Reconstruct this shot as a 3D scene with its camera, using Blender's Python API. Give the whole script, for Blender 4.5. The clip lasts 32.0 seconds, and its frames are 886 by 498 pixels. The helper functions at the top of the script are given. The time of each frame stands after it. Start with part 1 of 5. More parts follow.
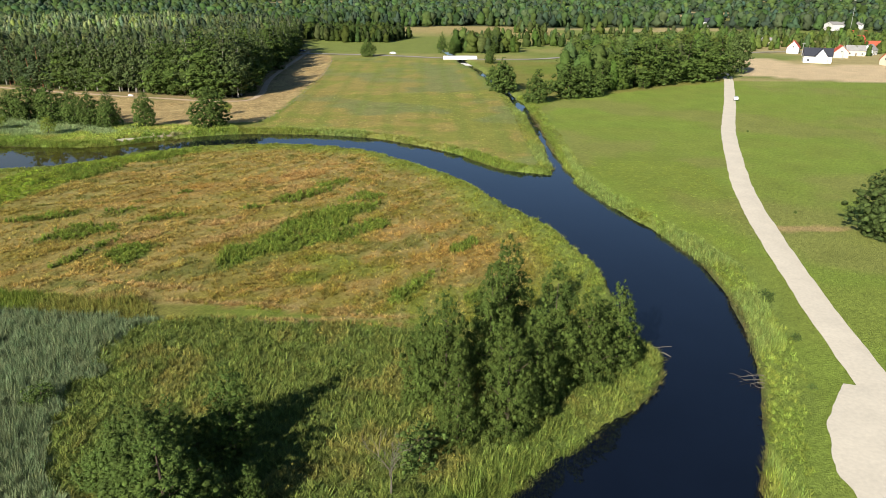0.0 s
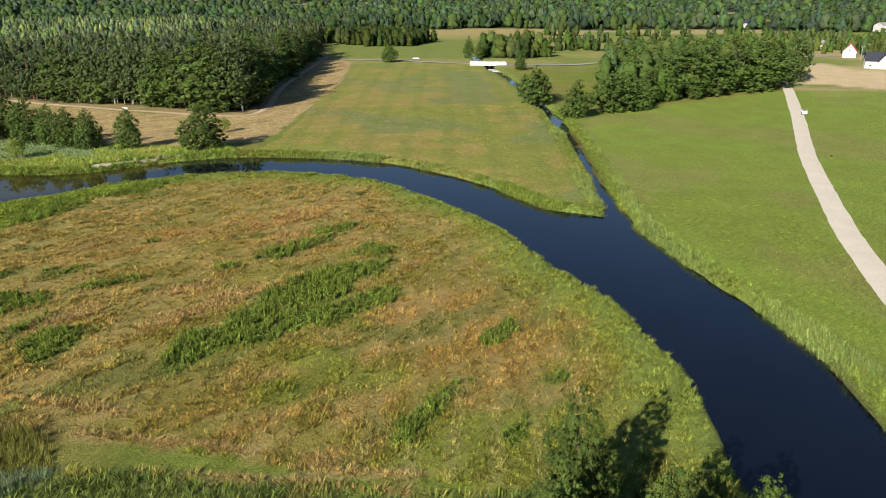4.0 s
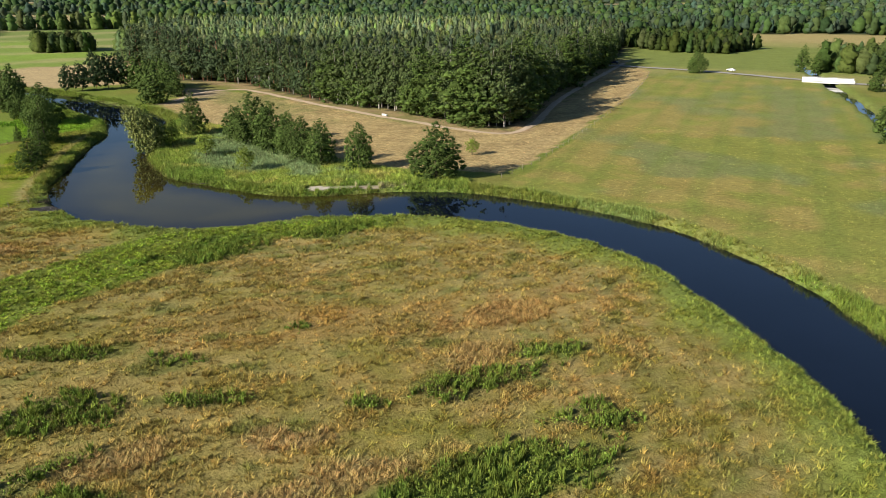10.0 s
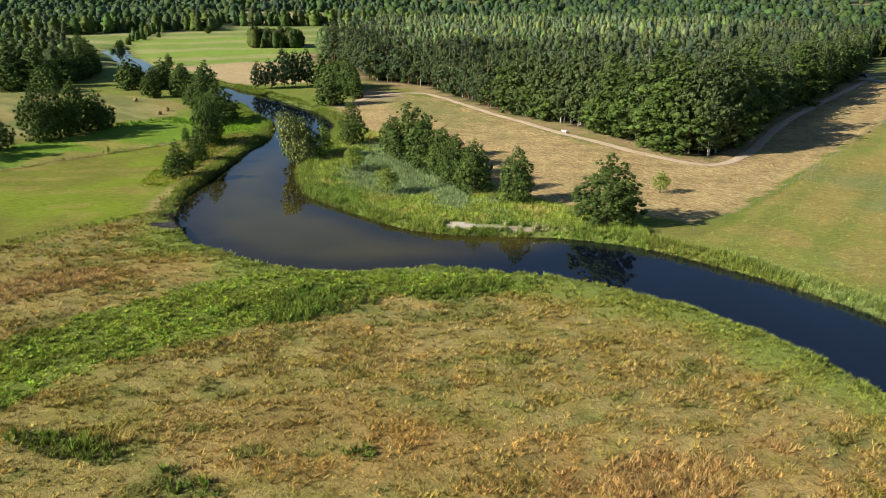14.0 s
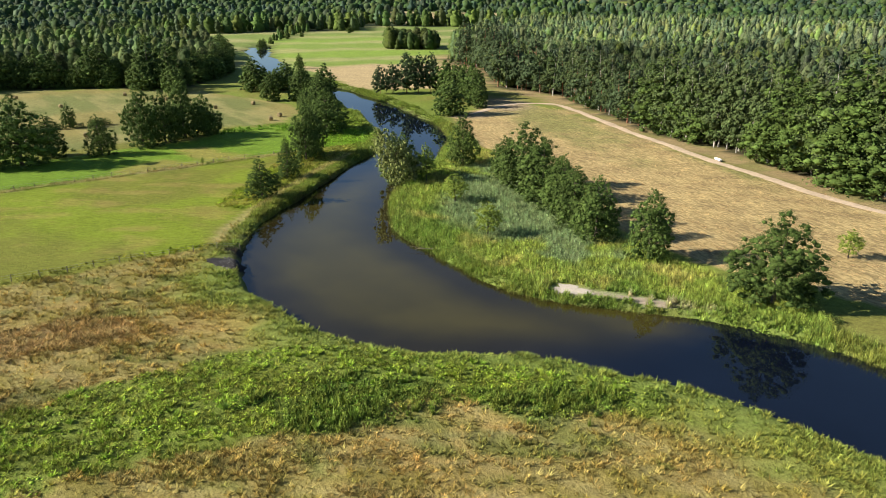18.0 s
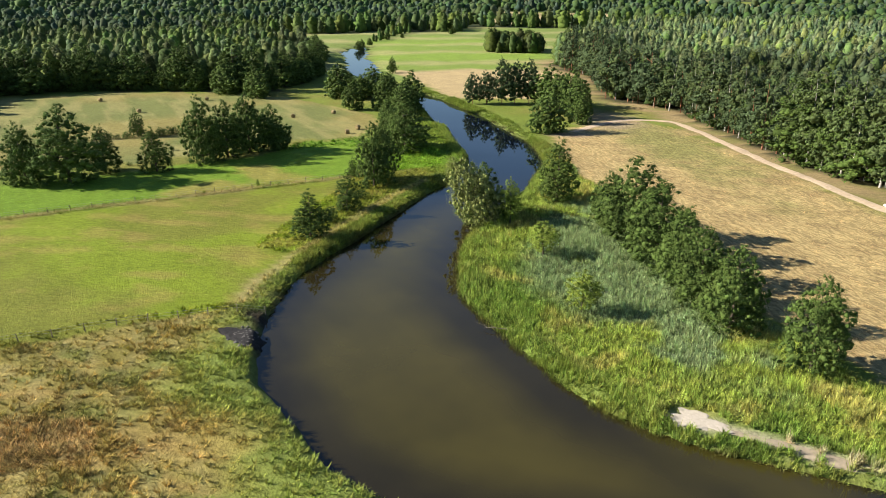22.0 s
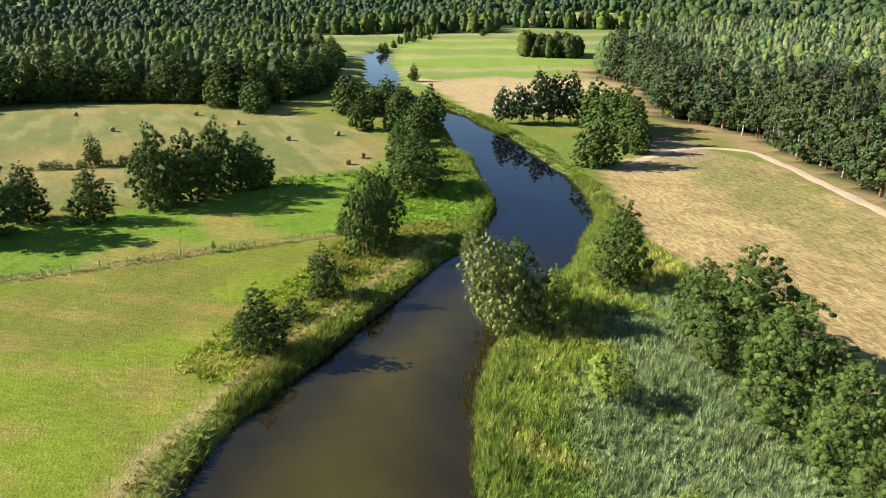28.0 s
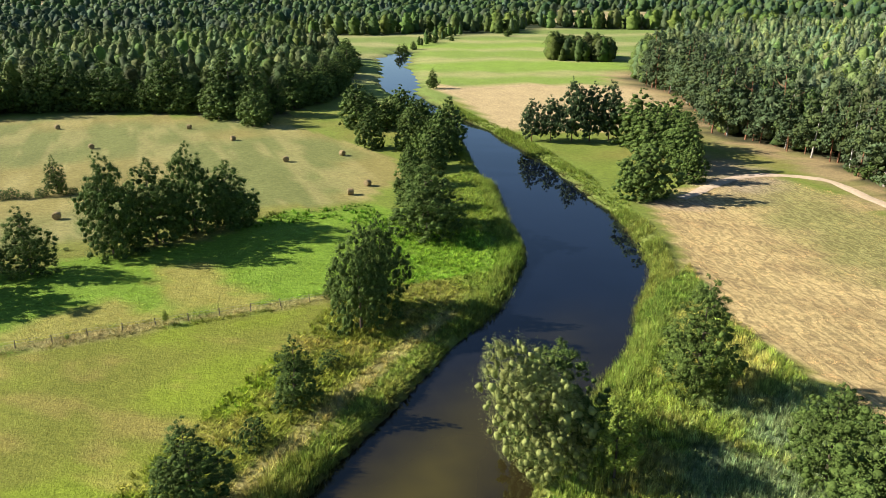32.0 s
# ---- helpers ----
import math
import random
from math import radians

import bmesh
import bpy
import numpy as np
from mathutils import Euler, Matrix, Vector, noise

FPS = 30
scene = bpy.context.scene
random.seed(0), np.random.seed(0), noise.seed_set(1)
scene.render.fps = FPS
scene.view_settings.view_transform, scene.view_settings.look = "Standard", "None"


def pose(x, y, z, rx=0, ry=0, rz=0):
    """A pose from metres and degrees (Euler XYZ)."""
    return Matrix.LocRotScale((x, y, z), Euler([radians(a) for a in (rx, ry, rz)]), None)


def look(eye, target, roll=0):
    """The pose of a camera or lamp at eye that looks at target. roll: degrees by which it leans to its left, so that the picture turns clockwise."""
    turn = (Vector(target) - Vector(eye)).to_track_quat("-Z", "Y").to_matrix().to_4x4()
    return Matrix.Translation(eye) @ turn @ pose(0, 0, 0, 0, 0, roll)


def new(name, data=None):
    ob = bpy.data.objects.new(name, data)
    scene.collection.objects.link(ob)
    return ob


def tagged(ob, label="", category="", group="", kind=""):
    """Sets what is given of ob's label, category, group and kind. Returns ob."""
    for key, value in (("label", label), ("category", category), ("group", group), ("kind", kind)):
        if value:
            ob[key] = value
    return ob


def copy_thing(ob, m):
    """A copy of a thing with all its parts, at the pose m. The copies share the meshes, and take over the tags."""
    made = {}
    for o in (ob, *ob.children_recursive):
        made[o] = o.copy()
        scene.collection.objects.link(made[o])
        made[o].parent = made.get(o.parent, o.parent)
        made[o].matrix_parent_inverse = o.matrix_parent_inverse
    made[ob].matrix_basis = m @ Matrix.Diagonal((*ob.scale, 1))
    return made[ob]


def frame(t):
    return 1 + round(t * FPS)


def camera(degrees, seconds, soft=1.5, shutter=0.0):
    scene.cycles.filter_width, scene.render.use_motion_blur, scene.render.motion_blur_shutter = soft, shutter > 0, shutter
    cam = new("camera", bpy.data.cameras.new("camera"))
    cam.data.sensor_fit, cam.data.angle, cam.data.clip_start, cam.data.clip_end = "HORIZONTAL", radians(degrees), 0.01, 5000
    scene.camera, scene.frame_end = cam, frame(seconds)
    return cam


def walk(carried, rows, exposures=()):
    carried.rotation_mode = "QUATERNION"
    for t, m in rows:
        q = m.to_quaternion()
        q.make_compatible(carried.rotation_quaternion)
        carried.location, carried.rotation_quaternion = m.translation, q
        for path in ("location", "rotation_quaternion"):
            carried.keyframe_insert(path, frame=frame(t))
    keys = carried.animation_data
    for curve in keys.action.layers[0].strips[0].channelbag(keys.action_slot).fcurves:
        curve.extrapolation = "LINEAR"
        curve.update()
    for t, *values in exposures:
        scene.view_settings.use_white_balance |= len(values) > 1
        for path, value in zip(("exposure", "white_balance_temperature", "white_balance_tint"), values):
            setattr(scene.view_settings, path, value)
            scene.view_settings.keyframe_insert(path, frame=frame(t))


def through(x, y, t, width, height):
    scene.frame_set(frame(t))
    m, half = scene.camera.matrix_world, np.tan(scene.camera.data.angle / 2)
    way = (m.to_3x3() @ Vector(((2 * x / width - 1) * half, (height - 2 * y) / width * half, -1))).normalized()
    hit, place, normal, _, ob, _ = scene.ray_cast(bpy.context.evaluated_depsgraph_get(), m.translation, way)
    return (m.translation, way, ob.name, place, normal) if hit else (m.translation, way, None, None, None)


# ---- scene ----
cam = camera(65.5, 32.0, soft=0.9)
METRES, EYE, TILT, LEAN, TURN = 234.0, 41.0, 0.0, 0.0, 0.0
ROWS = [
    (0.0, 0.0, 0.0, 0.0, 0.18, -20.6, -0.48),
    (0.5, -0.0013, 0.0174, 0.0003, 0.12, -20.58, -0.45),
    (1.0, -0.0021, 0.0347, 0.0003, 0.05, -20.55, -0.41),
    (1.5, -0.0027, 0.0518, 0.0001, -0.01, -20.54, -0.36),
    (2.0, -0.0029, 0.0689, -0.0002, -0.07, -20.53, -0.32),
    (2.5, -0.0031, 0.086, -0.0004, 0.09, -20.52, -0.3),
    (4.5, -0.0027, 0.1554, -0.0013, 3.85, -20.52, -0.18),
    (5.0, -0.0028, 0.1731, -0.0016, 5.98, -20.52, -0.15),
    (5.5, -0.0029, 0.1908, -0.0019, 8.13, -20.55, -0.11),
    (6.0, -0.0033, 0.2083, -0.0022, 10.28, -20.55, -0.1),
    (6.5, -0.0038, 0.2257, -0.0026, 12.45, -20.55, -0.1),
    (7.0, -0.0048, 0.2428, -0.0031, 14.51, -20.57, -0.11),
    (7.5, -0.0059, 0.2598, -0.0034, 16.47, -20.6, -0.11),
    (8.0, -0.0073, 0.2768, -0.0039, 18.41, -20.62, -0.11),
    (8.5, -0.0094, 0.2939, -0.0042, 20.4, -20.6, -0.1),
    (9.0, -0.0118, 0.3108, -0.0046, 22.45, -20.58, -0.1),
    (9.5, -0.0144, 0.3272, -0.0047, 24.5, -20.6, -0.09),
    (10.0, -0.0178, 0.3437, -0.0051, 26.54, -20.6, -0.1),
    (10.5, -0.0213, 0.36, -0.0052, 28.45, -20.63, -0.09),
    (11.0, -0.0256, 0.376, -0.0056, 30.45, -20.64, -0.11),
    (11.5, -0.0301, 0.3917, -0.0056, 32.57, -20.67, -0.13),
    (12.0, -0.0352, 0.4071, -0.0058, 34.74, -20.67, -0.11),
    (12.5, -0.0406, 0.4223, -0.0061, 36.93, -20.69, -0.06),
    (13.0, -0.0463, 0.437, -0.0062, 39.08, -20.69, -0.05),
    (13.5, -0.053, 0.4516, -0.0062, 41.16, -20.7, -0.06),
    (14.0, -0.0597, 0.4656, -0.006, 43.22, -20.71, -0.05),
    (14.5, -0.0671, 0.4793, -0.0059, 45.31, -20.71, -0.01),
    (16.5, -0.0997, 0.5277, -0.0067, 51.4, -20.68, 0.08),
    (17.0, -0.1088, 0.5387, -0.0068, 52.56, -20.69, 0.09),
    (17.5, -0.1183, 0.5495, -0.0068, 53.71, -20.71, 0.1),
    (18.0, -0.1286, 0.56, -0.0071, 54.84, -20.71, 0.07),
    (18.5, -0.139, 0.5703, -0.0072, 56.03, -20.72, 0.09),
    (19.0, -0.15, 0.5803, -0.0072, 57.33, -20.71, 0.09),
    (19.5, -0.1612, 0.5902, -0.0072, 58.67, -20.71, 0.1),
    (20.0, -0.1731, 0.6, -0.0073, 59.98, -20.69, 0.08),
    (20.5, -0.1853, 0.6099, -0.0072, 61.19, -20.7, 0.13),
    (21.0, -0.1979, 0.6192, -0.0071, 62.29, -20.7, 0.11),
    (21.5, -0.2104, 0.628, -0.0071, 63.05, -20.71, 0.1),
    (22.0, -0.2231, 0.6365, -0.0076, 63.39, -20.71, 0.1),
    (22.5, -0.2358, 0.6449, -0.0081, 63.44, -20.73, 0.11),
    (23.0, -0.2483, 0.6529, -0.0083, 63.48, -20.76, 0.09),
    (23.5, -0.2609, 0.6608, -0.0085, 63.5, -20.77, 0.07),
    (24.0, -0.2733, 0.6683, -0.0086, 63.54, -20.79, 0.06),
    (24.5, -0.2859, 0.6757, -0.0086, 63.75, -20.81, 0.05),
    (25.0, -0.2986, 0.6826, -0.0084, 64.09, -20.82, 0.05),
    (25.5, -0.3114, 0.6895, -0.0083, 64.44, -20.82, 0.06),
    (27.5, -0.3618, 0.715, -0.0082, 65.59, -20.82, 0.08),
    (28.0, -0.3744, 0.721, -0.0085, 65.99, -20.79, 0.07),
    (28.5, -0.3868, 0.7268, -0.0088, 66.4, -20.77, 0.07),
    (29.0, -0.3993, 0.7325, -0.0088, 66.76, -20.76, 0.08),
    (29.5, -0.4119, 0.7387, -0.0087, 67.11, -20.78, 0.11),
    (30.0, -0.4244, 0.7449, -0.0087, 67.46, -20.8, 0.12),
    (30.5, -0.4367, 0.751, -0.0082, 67.74, -20.82, 0.16),
    (31.0, -0.4497, 0.7573, -0.0084, 67.9, -20.84, 0.17),
    (31.5, -0.4631, 0.7634, -0.0081, 67.92, -20.87, 0.18),
    (32.0, -0.4768, 0.7694, -0.0082, 67.84, -20.9, 0.19),
]
walk(cam, [(t, pose(0, 0, EYE, TILT, LEAN, TURN) @ pose(METRES * x, METRES * y, METRES * z, 90 + pitch, roll, yaw)) for t, x, y, z, yaw, pitch, roll in ROWS],
     exposures=((0.0, 0.76), (5.0, 0.64), (9.0, 0.67), (13.0, 0.79), (17.0, 1.0), (19.0, 1.08), (25.0, 1.24), (32.0, 1.29)))

# ---- daylight ----
SUN_AZ, SUN_EL = radians(210), radians(28.5)     # the sun's bearing clockwise from +y, and its height
world = bpy.data.worlds.new("summer_sky")
scene.world = world
world.use_nodes = True
wn = world.node_tree.nodes
sky = wn.new("ShaderNodeTexSky")
sky.sky_type, sky.sun_disc = "NISHITA", False
sky.sun_elevation, sky.sun_rotation = SUN_EL, SUN_AZ
sky.air_density, sky.dust_density, sky.ozone_density, sky.altitude = 1.0, 0.0, 3.0, 1200
world.node_tree.links.new(sky.outputs[0], wn["Background"].inputs[0])
wn["Background"].inputs[1].default_value = 0.055
sun = new("sun", bpy.data.lights.new("sun", "SUN"))
sun.data.energy, sun.data.angle, sun.data.color = 5.0, radians(0.53), (1.0, 0.93, 0.82)
toward = Vector((math.sin(SUN_AZ) * math.cos(SUN_EL), math.cos(SUN_AZ) * math.cos(SUN_EL), math.sin(SUN_EL)))
sun.matrix_world = look((0, 0, 300), Vector((0, 0, 300)) - toward)


# ---- materials ----
def material(name, rough=0.8, metal=0.0, spec=0.3):
    m = bpy.data.materials.new(name)
    m.use_nodes = True
    b = m.node_tree.nodes["Principled BSDF"]
    b.inputs["Roughness"].default_value = rough
    b.inputs["Metallic"].default_value = metal
    b.inputs["Specular IOR Level"].default_value = spec
    return m, m.node_tree.nodes, m.node_tree.links, b


def noise_node(n, l, scale, detail=4.0, rough=0.55, stretch=None, turn=0.0):
    """Noise in metres; stretch scales the axes, turn rotates about z."""
    pos = n.new("ShaderNodeNewGeometry").outputs["Position"]
    t = n.new("ShaderNodeTexNoise")
    t.inputs["Scale"].default_value, t.inputs["Detail"].default_value, t.inputs["Roughness"].default_value = scale, detail, rough
    if stretch:
        mp = n.new("ShaderNodeMapping")
        mp.vector_type = "TEXTURE"
        mp.inputs["Scale"].default_value = stretch
        mp.inputs["Rotation"].default_value = (0, 0, turn)
        l.new(pos, mp.inputs[0])
        pos = mp.outputs[0]
    l.new(pos, t.inputs["Vector"])
    return t.outputs["Fac"]


def spread(n, l, fac, lo, hi):
    r = n.new("ShaderNodeMapRange")
    r.inputs["From Min"].default_value, r.inputs["From Max"].default_value = 0.25, 0.75
    r.inputs["To Min"].default_value, r.inputs["To Max"].default_value = lo, hi
    l.new(fac, r.inputs["Value"])
    return r.outputs[0]


def times(n, l, a, b):
    """Colour a multiplied by the value b."""
    v = n.new("ShaderNodeVectorMath")
    v.operation = "SCALE"
    l.new(a, v.inputs[0])
    l.new(b, v.inputs["Scale"])
    return v.outputs[0]


def tint_node(n):
    a = n.new("ShaderNodeAttribute")
    a.attribute_name = "tint"
    return a.outputs["Color"]


def tint_alpha(n):
    a = n.new("ShaderNodeAttribute")
    a.attribute_name = "tint"
    return a.outputs["Alpha"]


def bumped(n, l, b, fac, strength, depth):
    bp = n.new("ShaderNodeBump")
    bp.inputs["Strength"].default_value, bp.inputs["Distance"].default_value = strength, depth
    l.new(fac, bp.inputs["Height"])
    l.new(bp.outputs[0], b.inputs["Normal"])


def plain(name, colour, rough=0.7, metal=0.0, scale=6.0, vary=0.25, bump=0.3, depth=0.02):
    """A surface of one colour with grain and larger blotches."""
    m, n, l, b = material(name, rough, metal)
    c = n.new("ShaderNodeRGB")
    c.outputs[0].default_value = (*colour, 1)
    fine, broad = noise_node(n, l, scale), noise_node(n, l, scale * 0.13, 2.0)
    out = times(n, l, c.outputs[0], spread(n, l, fine, 1 - vary, 1 + vary))
    l.new(times(n, l, out, spread(n, l, broad, 1 - vary * 0.6, 1 + vary * 0.6)), b.inputs["Base Color"])
    bumped(n, l, b, fine, bump, depth)
    return m


def foliage(name, through=0.3, vary=0.45, relief=0.5):
    """Leaves and blades: the mesh's tint, varied from leaf to leaf and from plant to plant; some light passes through."""
    m, n, l, b = material(name, 0.75, spec=0.08)
    g = n.new("ShaderNodeNewGeometry")
    o = n.new("ShaderNodeObjectInfo")
    fine = noise_node(n, l, 2.6, 4.0, 0.65)
    base = times(n, l, tint_node(n), spread(n, l, g.outputs["Random Per Island"], 1 - vary * 0.5, 1 + vary * 0.5))
    base = times(n, l, base, spread(n, l, o.outputs["Random"], 0.9, 1.1))
    base = times(n, l, base, spread(n, l, noise_node(n, l, 0.35, 3.0), 0.8, 1.2))
    base = times(n, l, base, spread(n, l, fine, 0.7, 1.3))
    l.new(base, b.inputs["Base Color"])
    if relief:
        bumped(n, l, b, fine, relief, 0.35)
    tr = n.new("ShaderNodeBsdfTranslucent")
    l.new(base, tr.inputs["Color"])
    mix = n.new("ShaderNodeMixShader")
    mix.inputs[0].default_value = through
    l.new(b.outputs[0], mix.inputs[1])
    l.new(tr.outputs[0], mix.inputs[2])
    l.new(mix.outputs[0], n["Material Output"].inputs["Surface"])
    return m


def ground_material():
    m, n, l, b = material("meadow_ground", 0.95, spec=0.1)
    fine = noise_node(n, l, 3.2, 6.0, 0.7)
    streak = noise_node(n, l, 1.15, 4.0, 0.6, (1.7, 0.8, 1.0), radians(52))
    broad = noise_node(n, l, 0.11, 3.0)
    c = times(n, l, tint_node(n), spread(n, l, fine, 0.62, 1.38))
    c = times(n, l, c, spread(n, l, streak, 0.74, 1.26))
    c = times(n, l, c, spread(n, l, broad, 0.88, 1.12))
    # swaths of cut straw on the mown fields, where the tint's alpha is above nought
    mp = n.new("ShaderNodeMapping")
    mp.vector_type = "TEXTURE"
    mp.inputs["Rotation"].default_value = (0, 0, radians(-12.7))
    mp.inputs["Scale"].default_value = (2.2, 1.0, 1.0)
    l.new(n.new("ShaderNodeNewGeometry").outputs["Position"], mp.inputs[0])
    wave = n.new("ShaderNodeTexWave")
    wave.bands_direction, wave.wave_profile = "Y", "SIN"
    wave.inputs["Scale"].default_value, wave.inputs["Distortion"].default_value = 0.21, 14.0
    wave.inputs["Detail"].default_value, wave.inputs["Detail Scale"].default_value = 5.0, 3.0
    l.new(mp.outputs[0], wave.inputs["Vector"])
    lined = times(n, l, c, spread(n, l, wave.outputs["Fac"], 0.70, 1.18))
    mix = n.new("ShaderNodeMix")
    mix.data_type = "RGBA"
    l.new(tint_alpha(n), mix.inputs[0])
    l.new(c, mix.inputs[6])
    l.new(lined, mix.inputs[7])
    l.new(mix.outputs[2], b.inputs["Base Color"])
    bumped(n, l, b, fine, 0.9, 0.3)
    return m


def water_material():
    m, n, l, b = material("river_water", 0.02, spec=0.5)
    b.inputs["IOR"].default_value = 1.5
    base = times(n, l, tint_node(n), spread(n, l, noise_node(n, l, 0.08, 3.0), 0.75, 1.25))
    l.new(base, b.inputs["Base Color"])
    bumped(n, l, b, noise_node(n, l, 1.1, 3.0, 0.5, (1.0, 2.2, 1.0)), 0.02, 0.1)
    return m


GROUND, WATER = ground_material(), water_material()
LEAF, BLADE = foliage("tree_leaves", 0.12), foliage("grass_blades", 0.2, 0.5, 0.0)
NEEDLE = foliage("pine_needles", 0.08)
BARK = plain("grey_brown_bark", (0.10, 0.075, 0.055), 0.9, scale=9, vary=0.4, bump=0.8)
BIRCH_BARK = plain("white_birch_bark", (0.34, 0.31, 0.27), 0.8, scale=3.5, vary=0.5, bump=0.4)
PINE_BARK = plain("red_pine_bark", (0.24, 0.11, 0.06), 0.9, scale=6, vary=0.4, bump=0.8)
DRIFTWOOD = plain("bleached_dead_wood", (0.15, 0.13, 0.10), 0.85, scale=9, vary=0.3)
GRAVEL = plain("pale_gravel", (0.62, 0.56, 0.45), 0.95, scale=2.2, vary=0.08, bump=0.5, depth=0.03)
SAND = plain("white_sand", (0.47, 0.41, 0.33), 0.95, scale=2.5, vary=0.15, bump=0.6, depth=0.05)
WET_SAND = plain("damp_tan_sand", (0.33, 0.27, 0.19), 0.9, scale=2.5, vary=0.2, bump=0.6, depth=0.05)
DIRT = plain("dry_dirt_track", (0.50, 0.38, 0.26), 0.95, scale=1.4, vary=0.22, bump=0.5, depth=0.03)
MUD = plain("black_peat_mud", (0.022, 0.020, 0.019), 0.92, scale=2.5, vary=0.4, bump=0.9, depth=0.12)
STONE = plain("grey_field_stone", (0.15, 0.135, 0.125), 0.85, scale=5, vary=0.3)
STRAW = plain("pressed_straw", (0.28, 0.21, 0.10), 0.95, scale=14, vary=0.4, bump=0.9, depth=0.05)
FENCE_WOOD = plain("weathered_fence_wood", (0.20, 0.165, 0.125), 0.9, scale=9, vary=0.3)
WIRE = plain("galvanised_wire", (0.35, 0.35, 0.34), 0.5, 0.8, vary=0.1)
ASPHALT = plain("grey_asphalt", (0.33, 0.31, 0.27), 0.9, scale=2.0, vary=0.15)
CONCRETE = plain("pale_concrete", (0.62, 0.61, 0.58), 0.85, scale=1.5, vary=0.12)
WHITE_STEEL = plain("white_painted_steel", (0.78, 0.78, 0.76), 0.5, scale=2, vary=0.06)
RENDER_WHITE = plain("white_house_render", (0.80, 0.79, 0.76), 0.85, scale=1.5, vary=0.06)
RENDER_CREAM = plain("cream_house_render", (0.62, 0.55, 0.43), 0.85, scale=1.5, vary=0.1)
TILE_RED = plain("red_roof_tiles", (0.48, 0.10, 0.055), 0.7, scale=3, vary=0.2)
TILE_DARK = plain("anthracite_roof_tiles", (0.035, 0.038, 0.05), 0.6, scale=3, vary=0.2)
TILE_GREY = plain("grey_fibre_cement_roof", (0.28, 0.27, 0.26), 0.85, scale=2, vary=0.2)
BRICK = plain("red_chimney_brick", (0.30, 0.12, 0.08), 0.9, scale=6, vary=0.3)
GLASS = plain("dark_window_glass", (0.03, 0.035, 0.04), 0.05, vary=0.05, bump=0.0)
CAR_WHITE = plain("white_car_paint", (0.78, 0.78, 0.78), 0.25, vary=0.03, bump=0.0)
CAR_DARK = plain("dark_blue_car_paint", (0.03, 0.04, 0.08), 0.25, vary=0.03, bump=0.0)
RUBBER = plain("black_rubber", (0.02, 0.02, 0.02), 0.8)
POLE_GREY = plain("grey_galvanised_pole", (0.42, 0.42, 0.42), 0.5, 0.3, vary=0.1)


# ---- mesh helpers ----
def mesh(name, v, f, mat, tint=None, smooth=False):
    """A mesh from arrays of vertices and of triangles or quads (one width)."""
    v, f = np.asarray(v, dtype=np.float32), np.asarray(f, dtype=np.int32)
    me = bpy.data.meshes.new(name)
    k = f.shape[1]
    me.vertices.add(len(v))
    me.vertices.foreach_set("co", v.ravel())
    me.loops.add(f.size)
    me.loops.foreach_set("vertex_index", f.ravel())
    me.polygons.add(len(f))
    me.polygons.foreach_set("loop_start", np.arange(0, f.size, k, dtype=np.int32))
    if smooth:
        me.polygons.foreach_set("use_smooth", np.ones(len(f), dtype=bool))
    if tint is not None:
        a = me.color_attributes.new("tint", "FLOAT_COLOR", "POINT")
        c = np.ones((len(v), 4), dtype=np.float32)
        c[:, :np.shape(tint)[1]] = tint
        a.data.foreach_set("color", c.ravel())
    me.materials.append(mat)
    me.update(calc_edges=True)
    return me


def part(name, data, parent, label=""):
    """Links a mesh, or a bmesh with its material (bm, material), as one part under a thing."""
    if isinstance(data, tuple):
        bm, mat = data
        data = bpy.data.meshes.new(name)
        bm.to_mesh(data)
        bm.free()
        data.materials.append(mat)
    ob = new(name, data)
    ob.parent = parent
    return tagged(ob, label) if label else ob


def box(cx, cy, cz, sx, sy, sz, bevel=0.0, turn=0.0):
    bm = bmesh.new()
    bmesh.ops.create_cube(bm, size=1.0, matrix=pose(cx, cy, cz, 0, 0, turn) @ Matrix.Diagonal((sx, sy, sz, 1)))
    if bevel:
        bmesh.ops.bevel(bm, geom=bm.edges[:], offset=bevel, segments=2, affect="EDGES", profile=0.7)
    return bm


def rod(a, b, r0, r1, sides=7):
    bm = bmesh.new()
    a, b = Vector(a), Vector(b)
    turn = (b - a).to_track_quat("Z", "Y").to_matrix().to_4x4()
    bmesh.ops.create_cone(bm, segments=sides, radius1=r0, radius2=r1, depth=(b - a).length, cap_ends=True,
                          matrix=Matrix.Translation((a + b) / 2) @ turn)
    return bm


def tube(points, radii, sides):
    """Vertices and quads of a tapered bent tube."""
    p = np.array(points, dtype=float)
    v, f = [], []
    for i, q in enumerate(p):
        d = p[min(i + 1, len(p) - 1)] - p[max(i - 1, 0)]
        d /= np.linalg.norm(d) + 1e-9
        e = np.cross(d, (0.31, 0.95, 0.05))
        e /= np.linalg.norm(e) + 1e-9
        g = np.cross(d, e)
        for k in range(sides):
            a = 2 * math.pi * k / sides
            v.append(q + radii[i] * (math.cos(a) * e + math.sin(a) * g))
    for i in range(len(p) - 1):
        for k in range(sides):
            m = (k + 1) % sides
            f.append((i * sides + k, i * sides + m, (i + 1) * sides + m, (i + 1) * sides + k))
    return v, f


# ---- plan: field noise, polygons, the river ----
LATTICE = np.random.RandomState(7).rand(256, 256)


